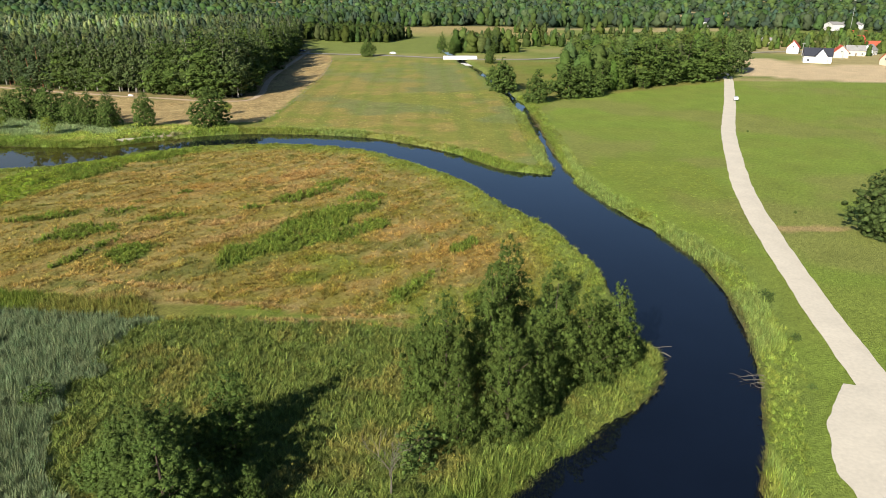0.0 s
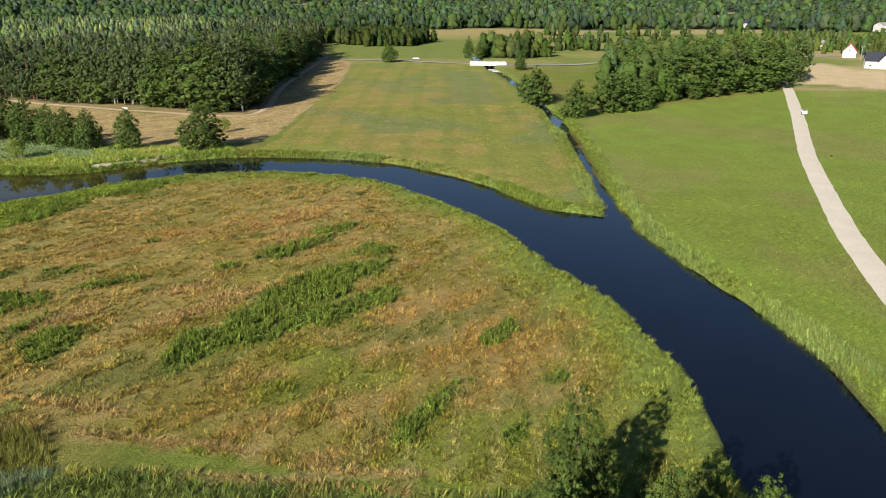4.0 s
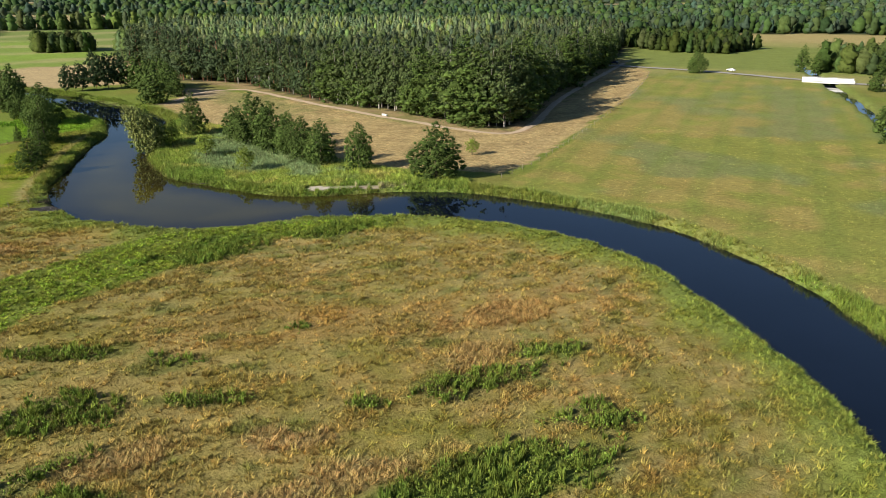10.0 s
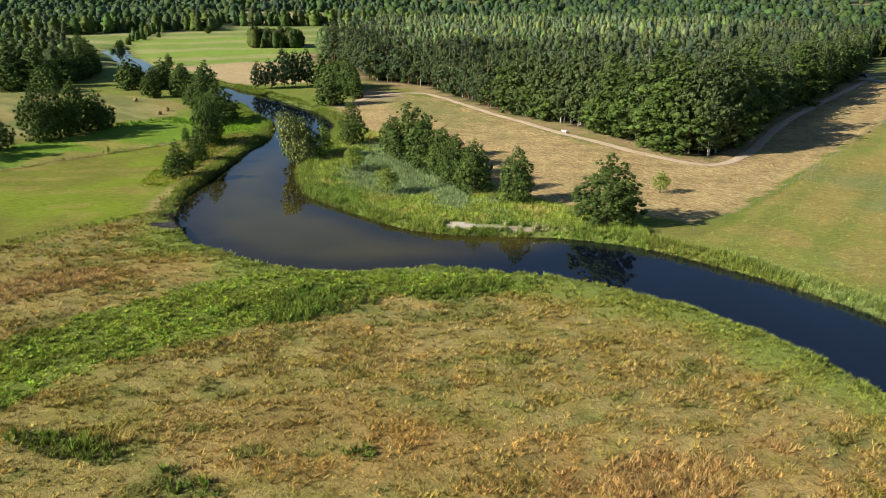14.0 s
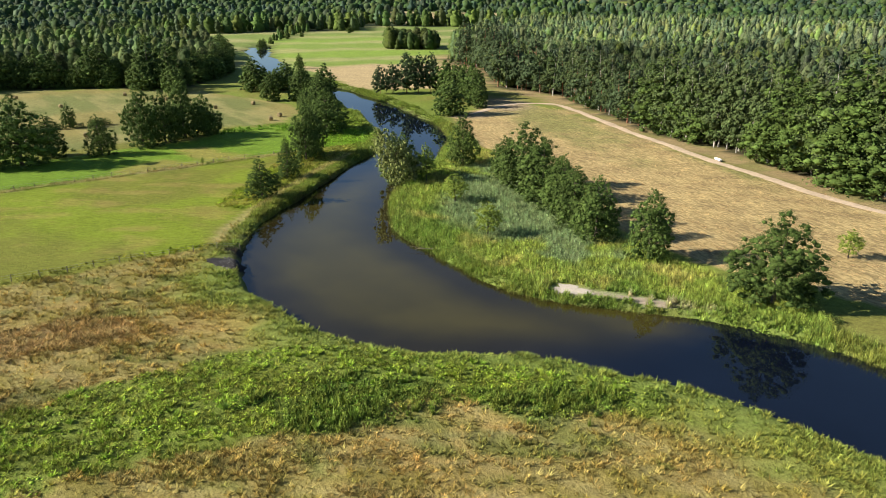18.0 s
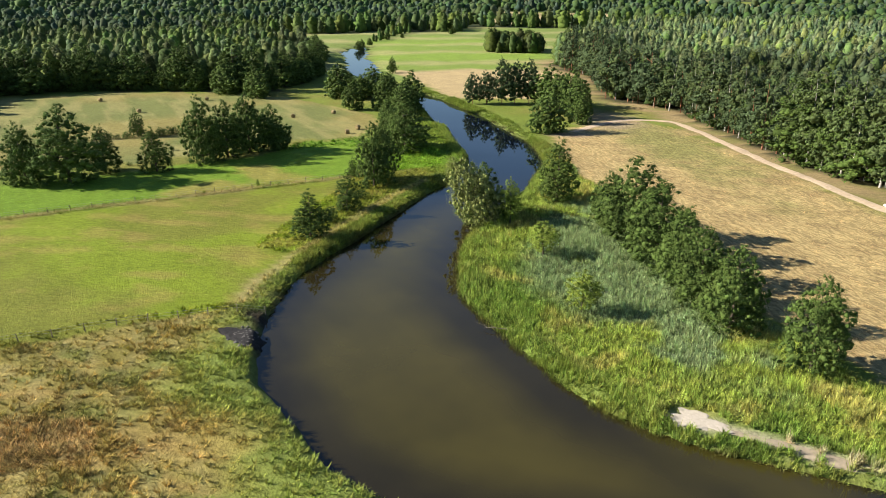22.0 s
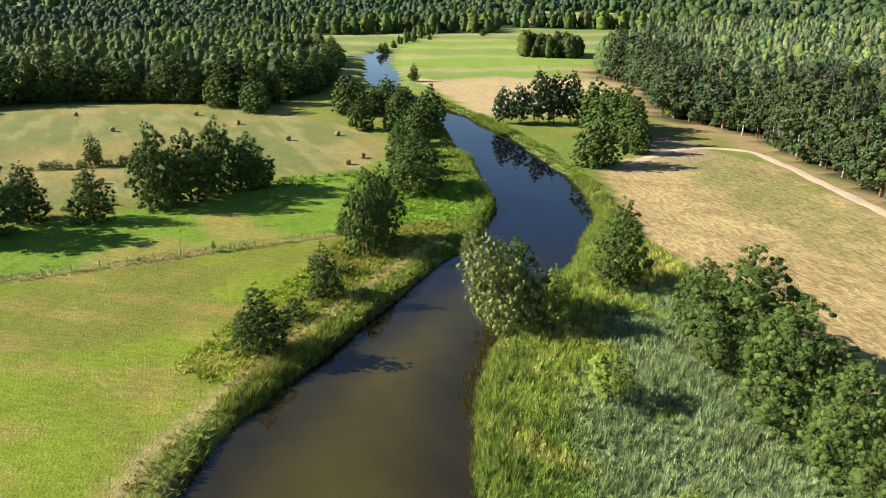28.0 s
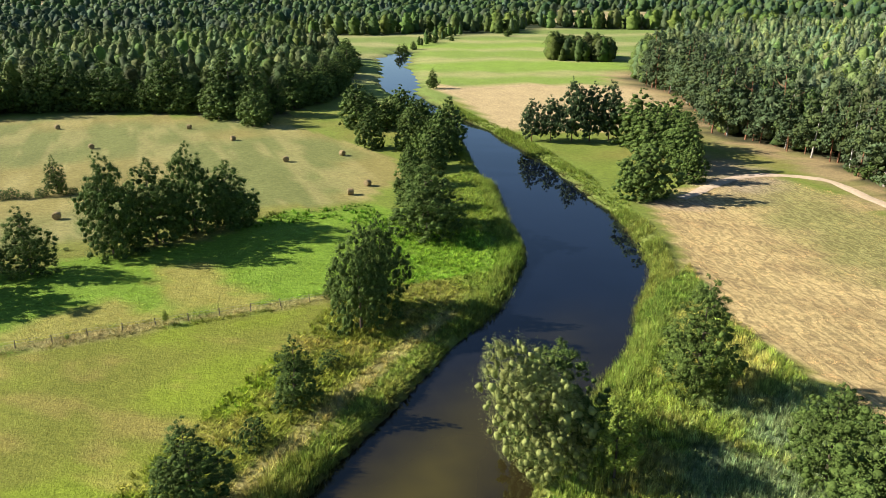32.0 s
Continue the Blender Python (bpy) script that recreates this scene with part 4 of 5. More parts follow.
# meadow clump between hayfield and pasture
stand([(-218.3, 141.5, 13, 1.0), (-222, 133, 12, 1.0)], "grove", "dark round tree on the hayfield boundary", "boundary trees")
stand([(-224.6, 148.7, 10.1, 1.4), (-220, 159.2, 9.5, 1.4)], "cone", "dark conical tree on the hayfield boundary", "boundary trees")
stand([(-224.3, 170.2, 14.6, 0.8), (-226.5, 176.5, 11, 0.8), (-230, 182.6, 13.8, 0.9), (-231, 188.5, 9, 0.9), (-230, 190, 7, 1.1)], "grove", "dark green tree in a dense meadow clump", "boundary clump")
stand([(-263, 164.5, 6.6, 1.0), (-264, 153, 6.2, 1.0), (-266, 148, 5.4, 1.1), (-264, 168.5, 5.8, 1.0), (-241.5, 165, 3.4, 0.7), (-229, 163, 2.6), (-229, 154, 2.4), (-222, 174, 4)], "bush", "grey-green bush in the mown hayfield", "hayfield bushes")
stand([(-265, 150.5, 6, 1.0), (-264.5, 155.5, 6, 1.0), (-264, 161.5, 6.6, 1.0), (-263.5, 166.5, 6.6, 1.0), (-266, 145, 4.6, 1.1)], "bush", "dense grey-green bush in the mown hayfield", "hayfield bushes")
stand([(-195.4, 177, 2.3, 0.9), (-195.6, 166, 1.4)], "sapling", "tiny tree growing on the fence line", "fence saplings")
tree("alder", -265, 158.5, 10.5, "slender dark tree rising from hayfield bushes", wide=0.85)
# pines at the forest's west corner
stand([(-273, 271.5, 12, 1.4), (-271, 276, 12.5, 1.4), (-268.5, 281, 14, 1.4), (-266.5, 285.5, 13, 1.4), (-264.5, 290, 14, 1.4)], "pine", "dark pine in a small riverside stand", "riverside pines", True)
stand([(-256, 293, 12.7, 1.6), (-247, 291, 11, 1.6), (-250, 298, 12, 1.5), (-217, 265.5, 10.8, 1.5), (-223.5, 282.5, 10.3, 1.5), (-233, 287, 12.0, 1.6), (-240, 294, 11, 1.5)], "alder", "dark tree at the forest corner", "corner trees", True)
stand([(-378, 284, 8.8, 1.0), (-523, 319, 8.6, 1.2), (-540, 328, 7, 1.2), (-556, 340, 8, 1.2), (-542, 278, 8.6, 1.4), (-515, 281, 8, 1.4), (-600, 372, 9, 1.2), (-615, 392, 7, 1.2), (-640, 452, 10, 1.2), (-655, 462, 9, 1.2)], "cone", "lone tree at the edge of the far fields", "far field trees", True)
# north field and creek
tree("grove", -50, 465, 10.5, "lone round tree beside the country road", wide=1.15)
stand([(25, 305, 13, 0.95), (27, 316, 14, 0.95), (22, 324, 11, 0.9), (27, 426, 8, 0.9), (72, 394, 9, 1.2)], "grove", "dense tree overhanging the narrow creek", "creek trees", True)
stand([(36.5, 274, 12.2, 1.55), (51, 287, 13, 1.6), (57, 291, 13.5, 1.6), (63, 293, 9, 1.5), (5, 494, 13), (33, 497, 14, 1.2), (-2, 496, 12)], "alder", "green alder by the creek meadow", "creek alders", True)
stand([(68, 305, 15, 1.2), (78, 317, 17, 1.2), (88, 326, 17, 1.2), (98, 332, 17, 1.2), (108, 338, 17, 1.2), (118, 345, 16.5, 1.2), (128, 351, 16.5, 1.2), (138, 358, 16.5, 1.2), (90, 318, 6), (104, 331, 5)],
      "alder", "tall dark alder at the wood's edge", "wood edge trees", True)
stand([(158, 385, 23, 0.8)], "broad", "huge old tree overhanging the gravel road", "")


# ---- woods ----
def scatter(name, shapes, x, y, z, h, wide, mat, label, category, seed, tone=None):
    """One mesh of many plants: shapes are unit arrays (vertices, triangles, tints); one is picked for each place."""
    r = np.random.RandomState(seed)
    pick, yaw = r.randint(len(shapes), size=len(x)), r.rand(len(x)) * 2 * math.pi
    tone = np.ones((len(x), 3)) if tone is None else tone
    vs, fs, cs, o = [], [], [], 0
    for k, (v, f, c) in enumerate(shapes):
        w = np.where(pick == k)[0]
        if not len(w):
            continue
        co, si, hh, ww = np.cos(yaw[w])[:, None], np.sin(yaw[w])[:, None], h[w][:, None], wide[w][:, None]
        px = (v[None, :, 0] * co - v[None, :, 1] * si) * ww + x[w][:, None]
        py = (v[None, :, 0] * si + v[None, :, 1] * co) * ww + y[w][:, None]
        pz = v[None, :, 2] * hh + z[w][:, None]
        vs.append(np.stack([px, py, pz], axis=2).reshape(-1, 3))
        fs.append((f[None] + (o + np.arange(len(w)) * len(v))[:, None, None]).reshape(-1, 3))
        cs.append((c[None] * tone[w][:, None, :]).reshape(-1, 3))
        o += len(w) * len(v)
    me = mesh(name, np.concatenate(vs), np.concatenate(fs), mat, np.concatenate(cs))
    return tagged(new(name, me), label, category, kind="stuff")


def wood_shape(kind, rings, around, leaves, leaf, seed):
    """A crown for the woods, one metre high: a jagged body of tiers or lobes with leaf sprays standing off it."""
    r = np.random.RandomState(seed)
    base, wide, prof = PROFILES[kind]
    lobes, turn = r.randint(4, 7), r.rand() * 6.283
    f = np.linspace(0.0, 1.0, rings + 1)
    v = [(0, 0, base * 0.9)]
    for i, fi in enumerate(f[:-1]):
        tier = (0.98 if i % 2 else 0.68) if "pine" in kind else 0.84
        rad = wide * np.interp(fi, np.linspace(0, 1, 6), prof) ** 0.55 * tier
        for j in range(around):
            a = 6.283 * (j + 0.5 * (i % 2)) / around
            k = rad * (1 + 0.20 * math.sin(lobes * a + turn + 5.0 * fi)) * r.uniform(0.48, 1.3)
            v.append((k * math.cos(a), k * math.sin(a), base + (1 - base) * (fi ** 0.8 * 0.97 + r.uniform(-0.45, 0.45) / rings) - (0.03 if "pine" in kind and i % 2 else 0)))
    v.append((r.normal() * 0.01, r.normal() * 0.01, 0.96))
    t, top = [], len(v) - 1
    for j in range(around):
        n = (j + 1) % around
        t.append((0, 1 + n, 1 + j))
        for i in range(rings - 1):
            p, q = 1 + i * around, 1 + (i + 1) * around
            t += [(p + j, p + n, q + j), (p + n, q + n, q + j)]
        t.append((1 + (rings - 1) * around + j, 1 + (rings - 1) * around + n, top))
    v, t = np.array(v), np.array(t)
    col = np.tile(np.array(TINTS[kind]), (len(v), 1)) * (0.85 + 0.3 * r.rand(len(v), 1))
    fl = r.rand(leaves) ** 0.8
    al = 6.283 * r.rand(leaves)
    rl = wide * np.interp(fl, np.linspace(0, 1, 6), prof) ** 0.55 * (0.75 + 0.55 * r.rand(leaves))
    p = np.column_stack([rl * np.cos(al), rl * np.sin(al), base + (1 - base) * fl ** 0.8])
    nrm = np.column_stack([np.cos(al), np.sin(al), 0.5 + 0 * al]) + 0.5 * r.normal(size=(leaves, 3))
    nrm /= np.linalg.norm(nrm, axis=1)[:, None]
    e = np.cross(nrm, r.normal(size=(leaves, 3))) + (np.array((0, 0, -1.2)) if kind == "birch" else 0)
    e /= np.linalg.norm(e, axis=1)[:, None] + 1e-9
    g = np.cross(nrm, e)
    s = (leaf * (0.6 + 0.8 * r.rand(leaves)))[:, None]
    lv = np.stack([p - e * s * 0.6 + g * s * 0.45, p - e * s * 0.4 - g * s * 0.5, p + e * s * 0.8], axis=1).reshape(-1, 3)
    lt = np.arange(leaves * 3).reshape(-1, 3) + len(v)
    lc = np.repeat(np.array(TINTS[kind])[None] * (0.85 + 0.35 * r.rand(leaves, 1)), 3, axis=0)
    return np.concatenate([v, lv]), np.concatenate([t, lt]), np.concatenate([col, lc])


def places(poly, step, seed, jitter=0.8):
    p = np.array(poly)
    gx, gy = np.meshgrid(np.arange(p[:, 0].min(), p[:, 0].max(), step), np.arange(p[:, 1].min(), p[:, 1].max(), step))
    r = np.random.RandomState(seed)
    x, y = gx.ravel() + jitter * step * (r.rand(gx.size) - 0.5), gy.ravel() + jitter * step * (r.rand(gx.size) - 0.5)
    ok = inside(x, y, poly)
    return x[ok], y[ok]


def edge_depth(x, y, poly):
    return segment_distance(x, y, np.array(poly, dtype=float), True)


def tones(x, y, seed, lo=0.75, hi=1.3):
    r = np.random.RandomState(seed)
    k = lo + (hi - lo) * (0.6 * r.rand(len(x)) + 0.4 * fbm(x, y, 35.0, 3, seed))
    warm = 0.85 + 0.35 * r.rand(len(x))
    return np.column_stack([k * warm, k, k * (0.8 + 0.4 * r.rand(len(x)))])


BIRCHY = [wood_shape("birch", 7, 7, 90, 0.030, s) for s in (1, 2, 3)]
LEAFY = [wood_shape("alder", 7, 7, 90, 0.030, s) for s in (4, 5, 6)]
PINY = [wood_shape("pine", 8, 7, 90, 0.030, s) for s in (7, 8, 9)]
FINE_BIRCH = [wood_shape("birch", 11, 10, 480, 0.019, s) for s in (21, 22, 23)] + [wood_shape("alder", 11, 10, 480, 0.019, 24)]
FINE_PINE = [wood_shape("pine", 12, 9, 480, 0.019, s) for s in (25, 26, 27)]


def mixed_wood(poly, name, step, height, seed, pine_share, skip_edge=3.0, label="", keep=None):
    x, y = places(poly, step, seed)
    d = edge_depth(x, y, poly)
    ok = (d > skip_edge) & ((d < 70) | (np.random.RandomState(seed + 9).rand(len(d)) < 0.45)) & ((y < 500) | (np.random.RandomState(seed + 8).rand(len(d)) < 0.4))
    if keep is not None:
        ok &= keep(x, y)
    x, y, d = x[ok], y[ok], d[ok]
    r = np.random.RandomState(seed + 1)
    h = height * (0.60 + 0.6 * fbm(x, y, 30, 3, seed) + (0.34 if name == "forest" else 0.6) * (r.rand(len(x)) - 0.5))
    wide = height * (0.72 + 0.38 * r.rand(len(x))) * (1.0 if name == "forest" else 1.55)
    z = np.zeros(len(x)) - 0.2
    # the forest's tint carries painted light: brighter in the west, dimmer in the east
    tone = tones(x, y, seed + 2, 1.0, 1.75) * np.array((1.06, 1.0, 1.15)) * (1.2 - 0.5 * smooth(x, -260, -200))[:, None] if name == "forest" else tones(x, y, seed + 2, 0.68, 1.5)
    pine = (0.55 * fbm(x, y, 45, 3, seed + 3) + 0.45 * r.rand(len(x))) < pine_share
    # crowns near the wood's border get a darker tint, painted in as its shaded side
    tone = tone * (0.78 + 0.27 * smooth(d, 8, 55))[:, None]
    front = (d < (32 if name == "forest" else 14)) & (y < 400) & (x > -400)
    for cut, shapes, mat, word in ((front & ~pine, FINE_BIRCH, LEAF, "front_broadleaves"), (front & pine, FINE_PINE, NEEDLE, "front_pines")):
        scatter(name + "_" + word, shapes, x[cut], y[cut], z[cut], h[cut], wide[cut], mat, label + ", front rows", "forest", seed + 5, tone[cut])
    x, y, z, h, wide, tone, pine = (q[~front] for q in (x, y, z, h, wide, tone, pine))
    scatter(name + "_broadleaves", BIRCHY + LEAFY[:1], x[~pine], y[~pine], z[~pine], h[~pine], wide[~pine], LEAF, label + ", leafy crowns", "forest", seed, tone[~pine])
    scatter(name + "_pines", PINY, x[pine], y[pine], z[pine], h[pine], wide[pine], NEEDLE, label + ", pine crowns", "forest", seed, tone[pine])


mixed_wood(FOREST, "forest", 3.9, 17.5, 31, 0.5, 4.0, "dense mixed birch and pine forest")
mixed_wood(WEST_FOREST, "west_forest", 6.8, 14.5, 41, 0.25, 3.0, "dense dark deciduous forest beyond the hayfield")


def edge_trees(poly, first, last, step, seed, kinds, h, label, group):
    """Single trees with trunks along a wood's border, from one corner of its outline to another."""
    r = random.Random(seed)
    p = [Vector(q) for q in poly[first:last + 1]]
    middle = sum((Vector(q) for q in poly), Vector((0, 0))) / len(poly)
    for a, b in zip(p, p[1:]):
        n = max(1, round((b - a).length / step))
        for k in range(n):
            q = a.lerp(b, (k + r.random() * 0.8) / n)
            q = q + (middle - q).normalized() * r.uniform(0.3, 4.0)
            kind = r.choice(kinds)
            tree(kind, q.x, q.y, h * r.uniform(0.8, 1.12) * (0.26 if kind == "bush" else 1.0), label[kind], group, r.uniform(0.85, 1.2), far=True)


FOREST_LABELS = {"birch": "pale green birch with white trunk at the forest edge", "pine": "pine with reddish bare trunk at the forest edge",
                 "alder": "dark leafy tree at the forest edge", "bush": "low green bush at the forest edge"}
edge_trees(FOREST, 0, 3, 2.6, 1, ["birch", "birch", "birch", "alder"], 18.0, FOREST_LABELS, "forest edge trees")
edge_trees(FOREST, 3, 9, 3.4, 2, ["pine", "pine", "birch", "pine", "bush"], 15.5, FOREST_LABELS, "forest edge trees")
edge_trees(FOREST, 17, 19, 5.0, 3, ["birch", "alder", "birch"], 16.0, FOREST_LABELS, "forest edge trees")
edge_trees(FOREST + FOREST[:1], 19, 20, 3.0, 3, ["birch", "alder", "birch"], 18.5, FOREST_LABELS, "forest edge trees")
WEST_LABELS = {"alder": "dark tree at the edge of the west forest", "grove": "broad dark tree at the edge of the west forest", "bush": "shaded bush at the west forest edge"}
edge_trees(WEST_FOREST, 0, 5, 4.5, 4, ["alder", "grove", "alder", "bush"], 15.5, WEST_LABELS, "west forest edge trees")
edge_trees(WEST_FOREST, 5, 9, 5.5, 6, ["alder", "grove", "alder", "bush"], 11.5, WEST_LABELS, "west forest edge trees")


def simple_wood(name, poly, step, h, shapes, label, seed, tint=0.8):
    x, y = places(poly, step, seed, 1.7)
    r = np.random.RandomState(seed)
    hh = h * (0.55 + 0.65 * r.rand(len(x)))
    scatter(name, shapes, x, y, np.zeros(len(x)) - 0.2, hh, hh * (1.15 + 0.6 * r.rand(len(x))), LEAF, label, "wood", seed, tones(x, y, seed) * tint)


MIDDLE = [wood_shape("alder", 8, 8, 150, 0.028, s) for s in (14, 15, 16)] + [wood_shape("birch", 8, 8, 150, 0.028, 17)]
simple_wood("east_wood", EAST_WOOD, 5.5, 17.5, MIDDLE, "dense round-topped broadleaf wood beside the meadow", 51, 0.8)
simple_wood("south_wood", [(-392, 40), (-392, 118), (-360, 114), (-335, 106), (-312, 104), (-300, 96), (-300, 40)], 6.0, 14.0, MIDDLE, "dark wood south of the hayfield", 58)
simple_wood("copse", [(-456, 384), (-434, 411), (-462, 432), (-488, 405)], 4.5, 12.5, MIDDLE, "small dark copse between far green fields", 52, 0.6)
simple_wood("plantation", [(-124, 628), (-84, 592), (-48, 592), (-28, 650), (-60, 690), (-130, 700)], 5.5, 12.0, MIDDLE, "young dark plantation behind the north field", 53, 0.5)
simple_wood("roadside_wood", [(6, 500), (34, 492), (52, 510), (40, 560), (14, 545)], 7.5, 14.0, MIDDLE, "broken belt of trees beyond the bridge", 54)
simple_wood("field_clump", [(60, 560), (110, 548), (128, 580), (80, 600)], 9.0, 12.0, MIDDLE, "clump of trees between the northern fields", 65)
simple_wood("field_hedge", [(30, 655), (180, 640), (182, 650), (32, 668)], 8.0, 9.0, MIDDLE, "hedge of trees between the northern fields", 66)
simple_wood("far_hedge", [(60, 745), (330, 730), (332, 742), (60, 760)], 9.0, 11.0, MIDDLE, "line of trees across the northern fields", 67)
simple_wood("meadow_thicket", [(64, 430), (118, 440), (112, 462), (70, 452)], 8.0, 8.0, MIDDLE, "thicket beside the country road", 68)
simple_wood("village_trees", [(190, 520), (250, 540), (300, 500), (420, 520), (520, 640), (300, 700), (180, 600)], 11.5, 11.0, MIDDLE, "garden trees round the village houses", 56)
simple_wood("far_river_trees", [(-570, 345), (-640, 380), (-690, 425), (-690, 437), (-640, 395), (-570, 356)], 11.0, 9.0, MIDDLE, "trees lining the far river bank", 57)


FAR = [wood_shape(k, 4, 6, 10, 0.06, 300 + q) for q, k in enumerate(("alder", "birch", "pine", "alder"))]


def far_belt(name, r0, r1, step, h, seed, label):
    """Woods in a ring round the meadows, open where the fields lie."""
    r = np.random.RandomState(seed)
    n = int(math.pi * (r1 * r1 - r0 * r0) * 0.46 / step ** 2)
    d = np.sqrt(r0 * r0 + (r1 * r1 - r0 * r0) * r.rand(n))
    a = radians(-48) + radians(166) * r.rand(n)
    x, y = -60 - d * np.sin(a), 150 + d * np.cos(a)
    ok = (fbm(x, y, 260.0, 3, 15) > 0.30) & ~(fbm(x, y, 240.0, 2, 16) > 0.71)
    ok |= edge_depth(x, y, OPEN) < 60
    for poly in (FOREST, WEST_FOREST, OPEN, FAR_FIELD, GRAIN, EAST_MEADOW, FAR_TAN, NORTH_FIELD, NORTH_FAR, EAST_FAR):
        ok &= ~inside(x, y, poly)
    x, y = x[ok], y[ok]
    hh = h * (0.65 + 0.6 * r.rand(len(x)))
    rim = (edge_depth(x, y, OPEN) < 40) & (x < -450)
    if rim.any():
        scatter(name + "_front", MIDDLE + PINY[:2], x[rim], y[rim], np.zeros(rim.sum()) - 0.3, hh[rim], hh[rim] * (1.2 + 0.6 * r.rand(rim.sum())), LEAF, label + ", front rows", "forest", seed, tones(x[rim], y[rim], seed, 0.7, 1.2))
    x, y, hh = x[~rim], y[~rim], hh[~rim]
    # the distance haze is painted into these crowns' tint: dimmer and bluer
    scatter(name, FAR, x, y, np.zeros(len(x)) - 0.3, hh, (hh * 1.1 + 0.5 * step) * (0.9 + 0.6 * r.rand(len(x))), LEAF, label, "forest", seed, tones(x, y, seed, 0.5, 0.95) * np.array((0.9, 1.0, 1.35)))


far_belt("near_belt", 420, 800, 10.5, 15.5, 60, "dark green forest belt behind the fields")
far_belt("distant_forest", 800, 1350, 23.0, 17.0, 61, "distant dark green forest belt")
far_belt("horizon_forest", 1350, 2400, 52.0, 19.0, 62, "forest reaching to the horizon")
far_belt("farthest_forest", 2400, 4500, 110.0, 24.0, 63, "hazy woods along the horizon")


# ---- grass, weeds and reeds ----
def tuft(blades, width, seed, lean=0.35, curl=0.25):
    """Unit tuft: each blade is one leaning triangle."""
    r = np.random.RandomState(seed)
    v, f = [], []
    for k in range(blades):
        a, b = r.rand() * 6.283, r.rand() * 6.283
        foot = np.array((math.cos(a), math.sin(a), 0)) * 0.28 * r.rand()
        d = np.array((math.cos(b), math.sin(b), 0))
        s = np.array((-d[1], d[0], 0)) * width * (0.6 + 0.8 * r.rand())
        hgt, bend = 0.6 + 0.4 * r.rand(), lean * (0.4 + r.rand())
        tip = foot + d * (bend + curl * r.rand()) + np.array((0, 0, hgt))
        o = len(v)
        v += [foot - s, foot + s, tip]
        f += [(o, o + 1, o + 2)]
    return np.array(v), np.array(f), np.ones((len(v), 3))


GRASS = [tuft(6, 0.055, s, 0.8, 0.6) for s in range(6)]
TUSSOCK = [tuft(10, 0.075, 60 + s, 0.5, 0.4) for s in range(8)]
LEAFY_HERB = [crown_arrays("bush", 1.0, 5, 7, 0.10, 200 + k, 0.55, 0.35, CORE_FAR, 0.5, 0.9, 0.85, CORE_FAR)[:3] for k in range(4)]
HERBS = [(v, t, np.ones((len(v), 3))) for v, t, c in LEAFY_HERB] + [tuft(16, 0.10, 80 + s, 0.35, 0.3) for s in range(4)]
WEEDS = [tuft(10, 0.06, 20 + s, 0.45, 0.4) for s in range(6)]
REED = [tuft(14, 0.032, 40 + s, 0.24, 0.3) for s in range(8)]


def sow(name, shapes, poly, per_m2, h, wide, label, category, seed, tone=(1, 1, 1), where=None, vary=0.35, own=None):
    r = np.random.RandomState(seed)
    p = np.array(poly, dtype=float)
    lo, hi = p.min(axis=0), p.max(axis=0)
    n = int((hi[0] - lo[0]) * (hi[1] - lo[1]) * per_m2)
    x, y = lo[0] + (hi[0] - lo[0]) * r.rand(n), lo[1] + (hi[1] - lo[1]) * r.rand(n)
    ok = inside(x, y, poly)
    x, y = x[ok], y[ok]
    d = shore_at(x, y)
    ok = (d > -0.35) & (segment_distance(x, y, road_line) > 2.5)
    for cx, cy, cr in ((-128.3, 160.6, 2.6), (-131, 160.6, 2.6), (-92.8, 195.6, 1.8), (-91, 196.8, 2.0), (-88.6, 198.6, 1.5), (-86.4, 200, 1.4), (-84, 201.4, 1.3), (-81.8, 203, 1.2), (41, 54, 5.5)):
        ok &= np.hypot(x - cx, y - cy) > cr
    if where is not None:
        ok &= where(x, y, d, r)
    x, y = x[ok], y[ok]
    col = (ground_colour(x, y) if own is None else np.tile(np.array(own), (len(x), 1))) * np.array(tone) * (1 - vary + 2 * vary * r.rand(len(x)))[:, None]
    col[:, 0] *= 0.9 + 0.25 * r.rand(len(x))
    hh = h * (0.5 + 0.7 * r.rand(len(x))) * (0.55 + 0.9 * fbm(x, y, 4.0, 2, 75))
    return scatter(name, shapes, x, y, height_at(x, y) - 0.04, hh, wide * (0.6 + 0.8 * r.rand(len(x))), BLADE, label, category, seed, col)


def in_patches(sorts):
    def test(x, y, d, r):
        w = np.zeros(len(x))
        for cx, cy, la, wa, deg, sort in PATCHES:
            if sort in sorts:
                w = np.maximum(w, blob(x, y, cx, cy, la, wa, deg))
        return r.rand(len(x)) < w * 1.3 - 0.15
    return test


def reed_border(x, y):
    """The east border of the grey reed bed on the spit."""
    return -36 - 0.18 * (y - 55) + 16 * (fbm(x, y, 9.0, 3, 41) - 0.5)


CORE = [(-140, 78), (35, 78), (35, 200), (-140, 200)]
not_shore = lambda x, y, d, r: (d > 1.0) & (r.rand(len(x)) < 0.22 + 0.85 * smooth(fbm((0.6 * x + 0.8 * y) / 3, -0.8 * x + 0.6 * y, 2.4, 3, 71), 0.42, 0.66))
sow("meadow_grass", TUSSOCK, PENINSULA, 6.5, 0.50, 0.66, "rough dry meadow grass inside the river bend", "grass", 81, (1.22, 1.18, 1.0), not_shore, 0.5)
sow("tall_weeds", HERBS, CORE, 3.2, 1.15, 0.75, "dense patches of tall green weeds", "weeds", 82, (1, 1, 1), in_patches(("herb", "dark")), own=(0.18, 0.245, 0.04))
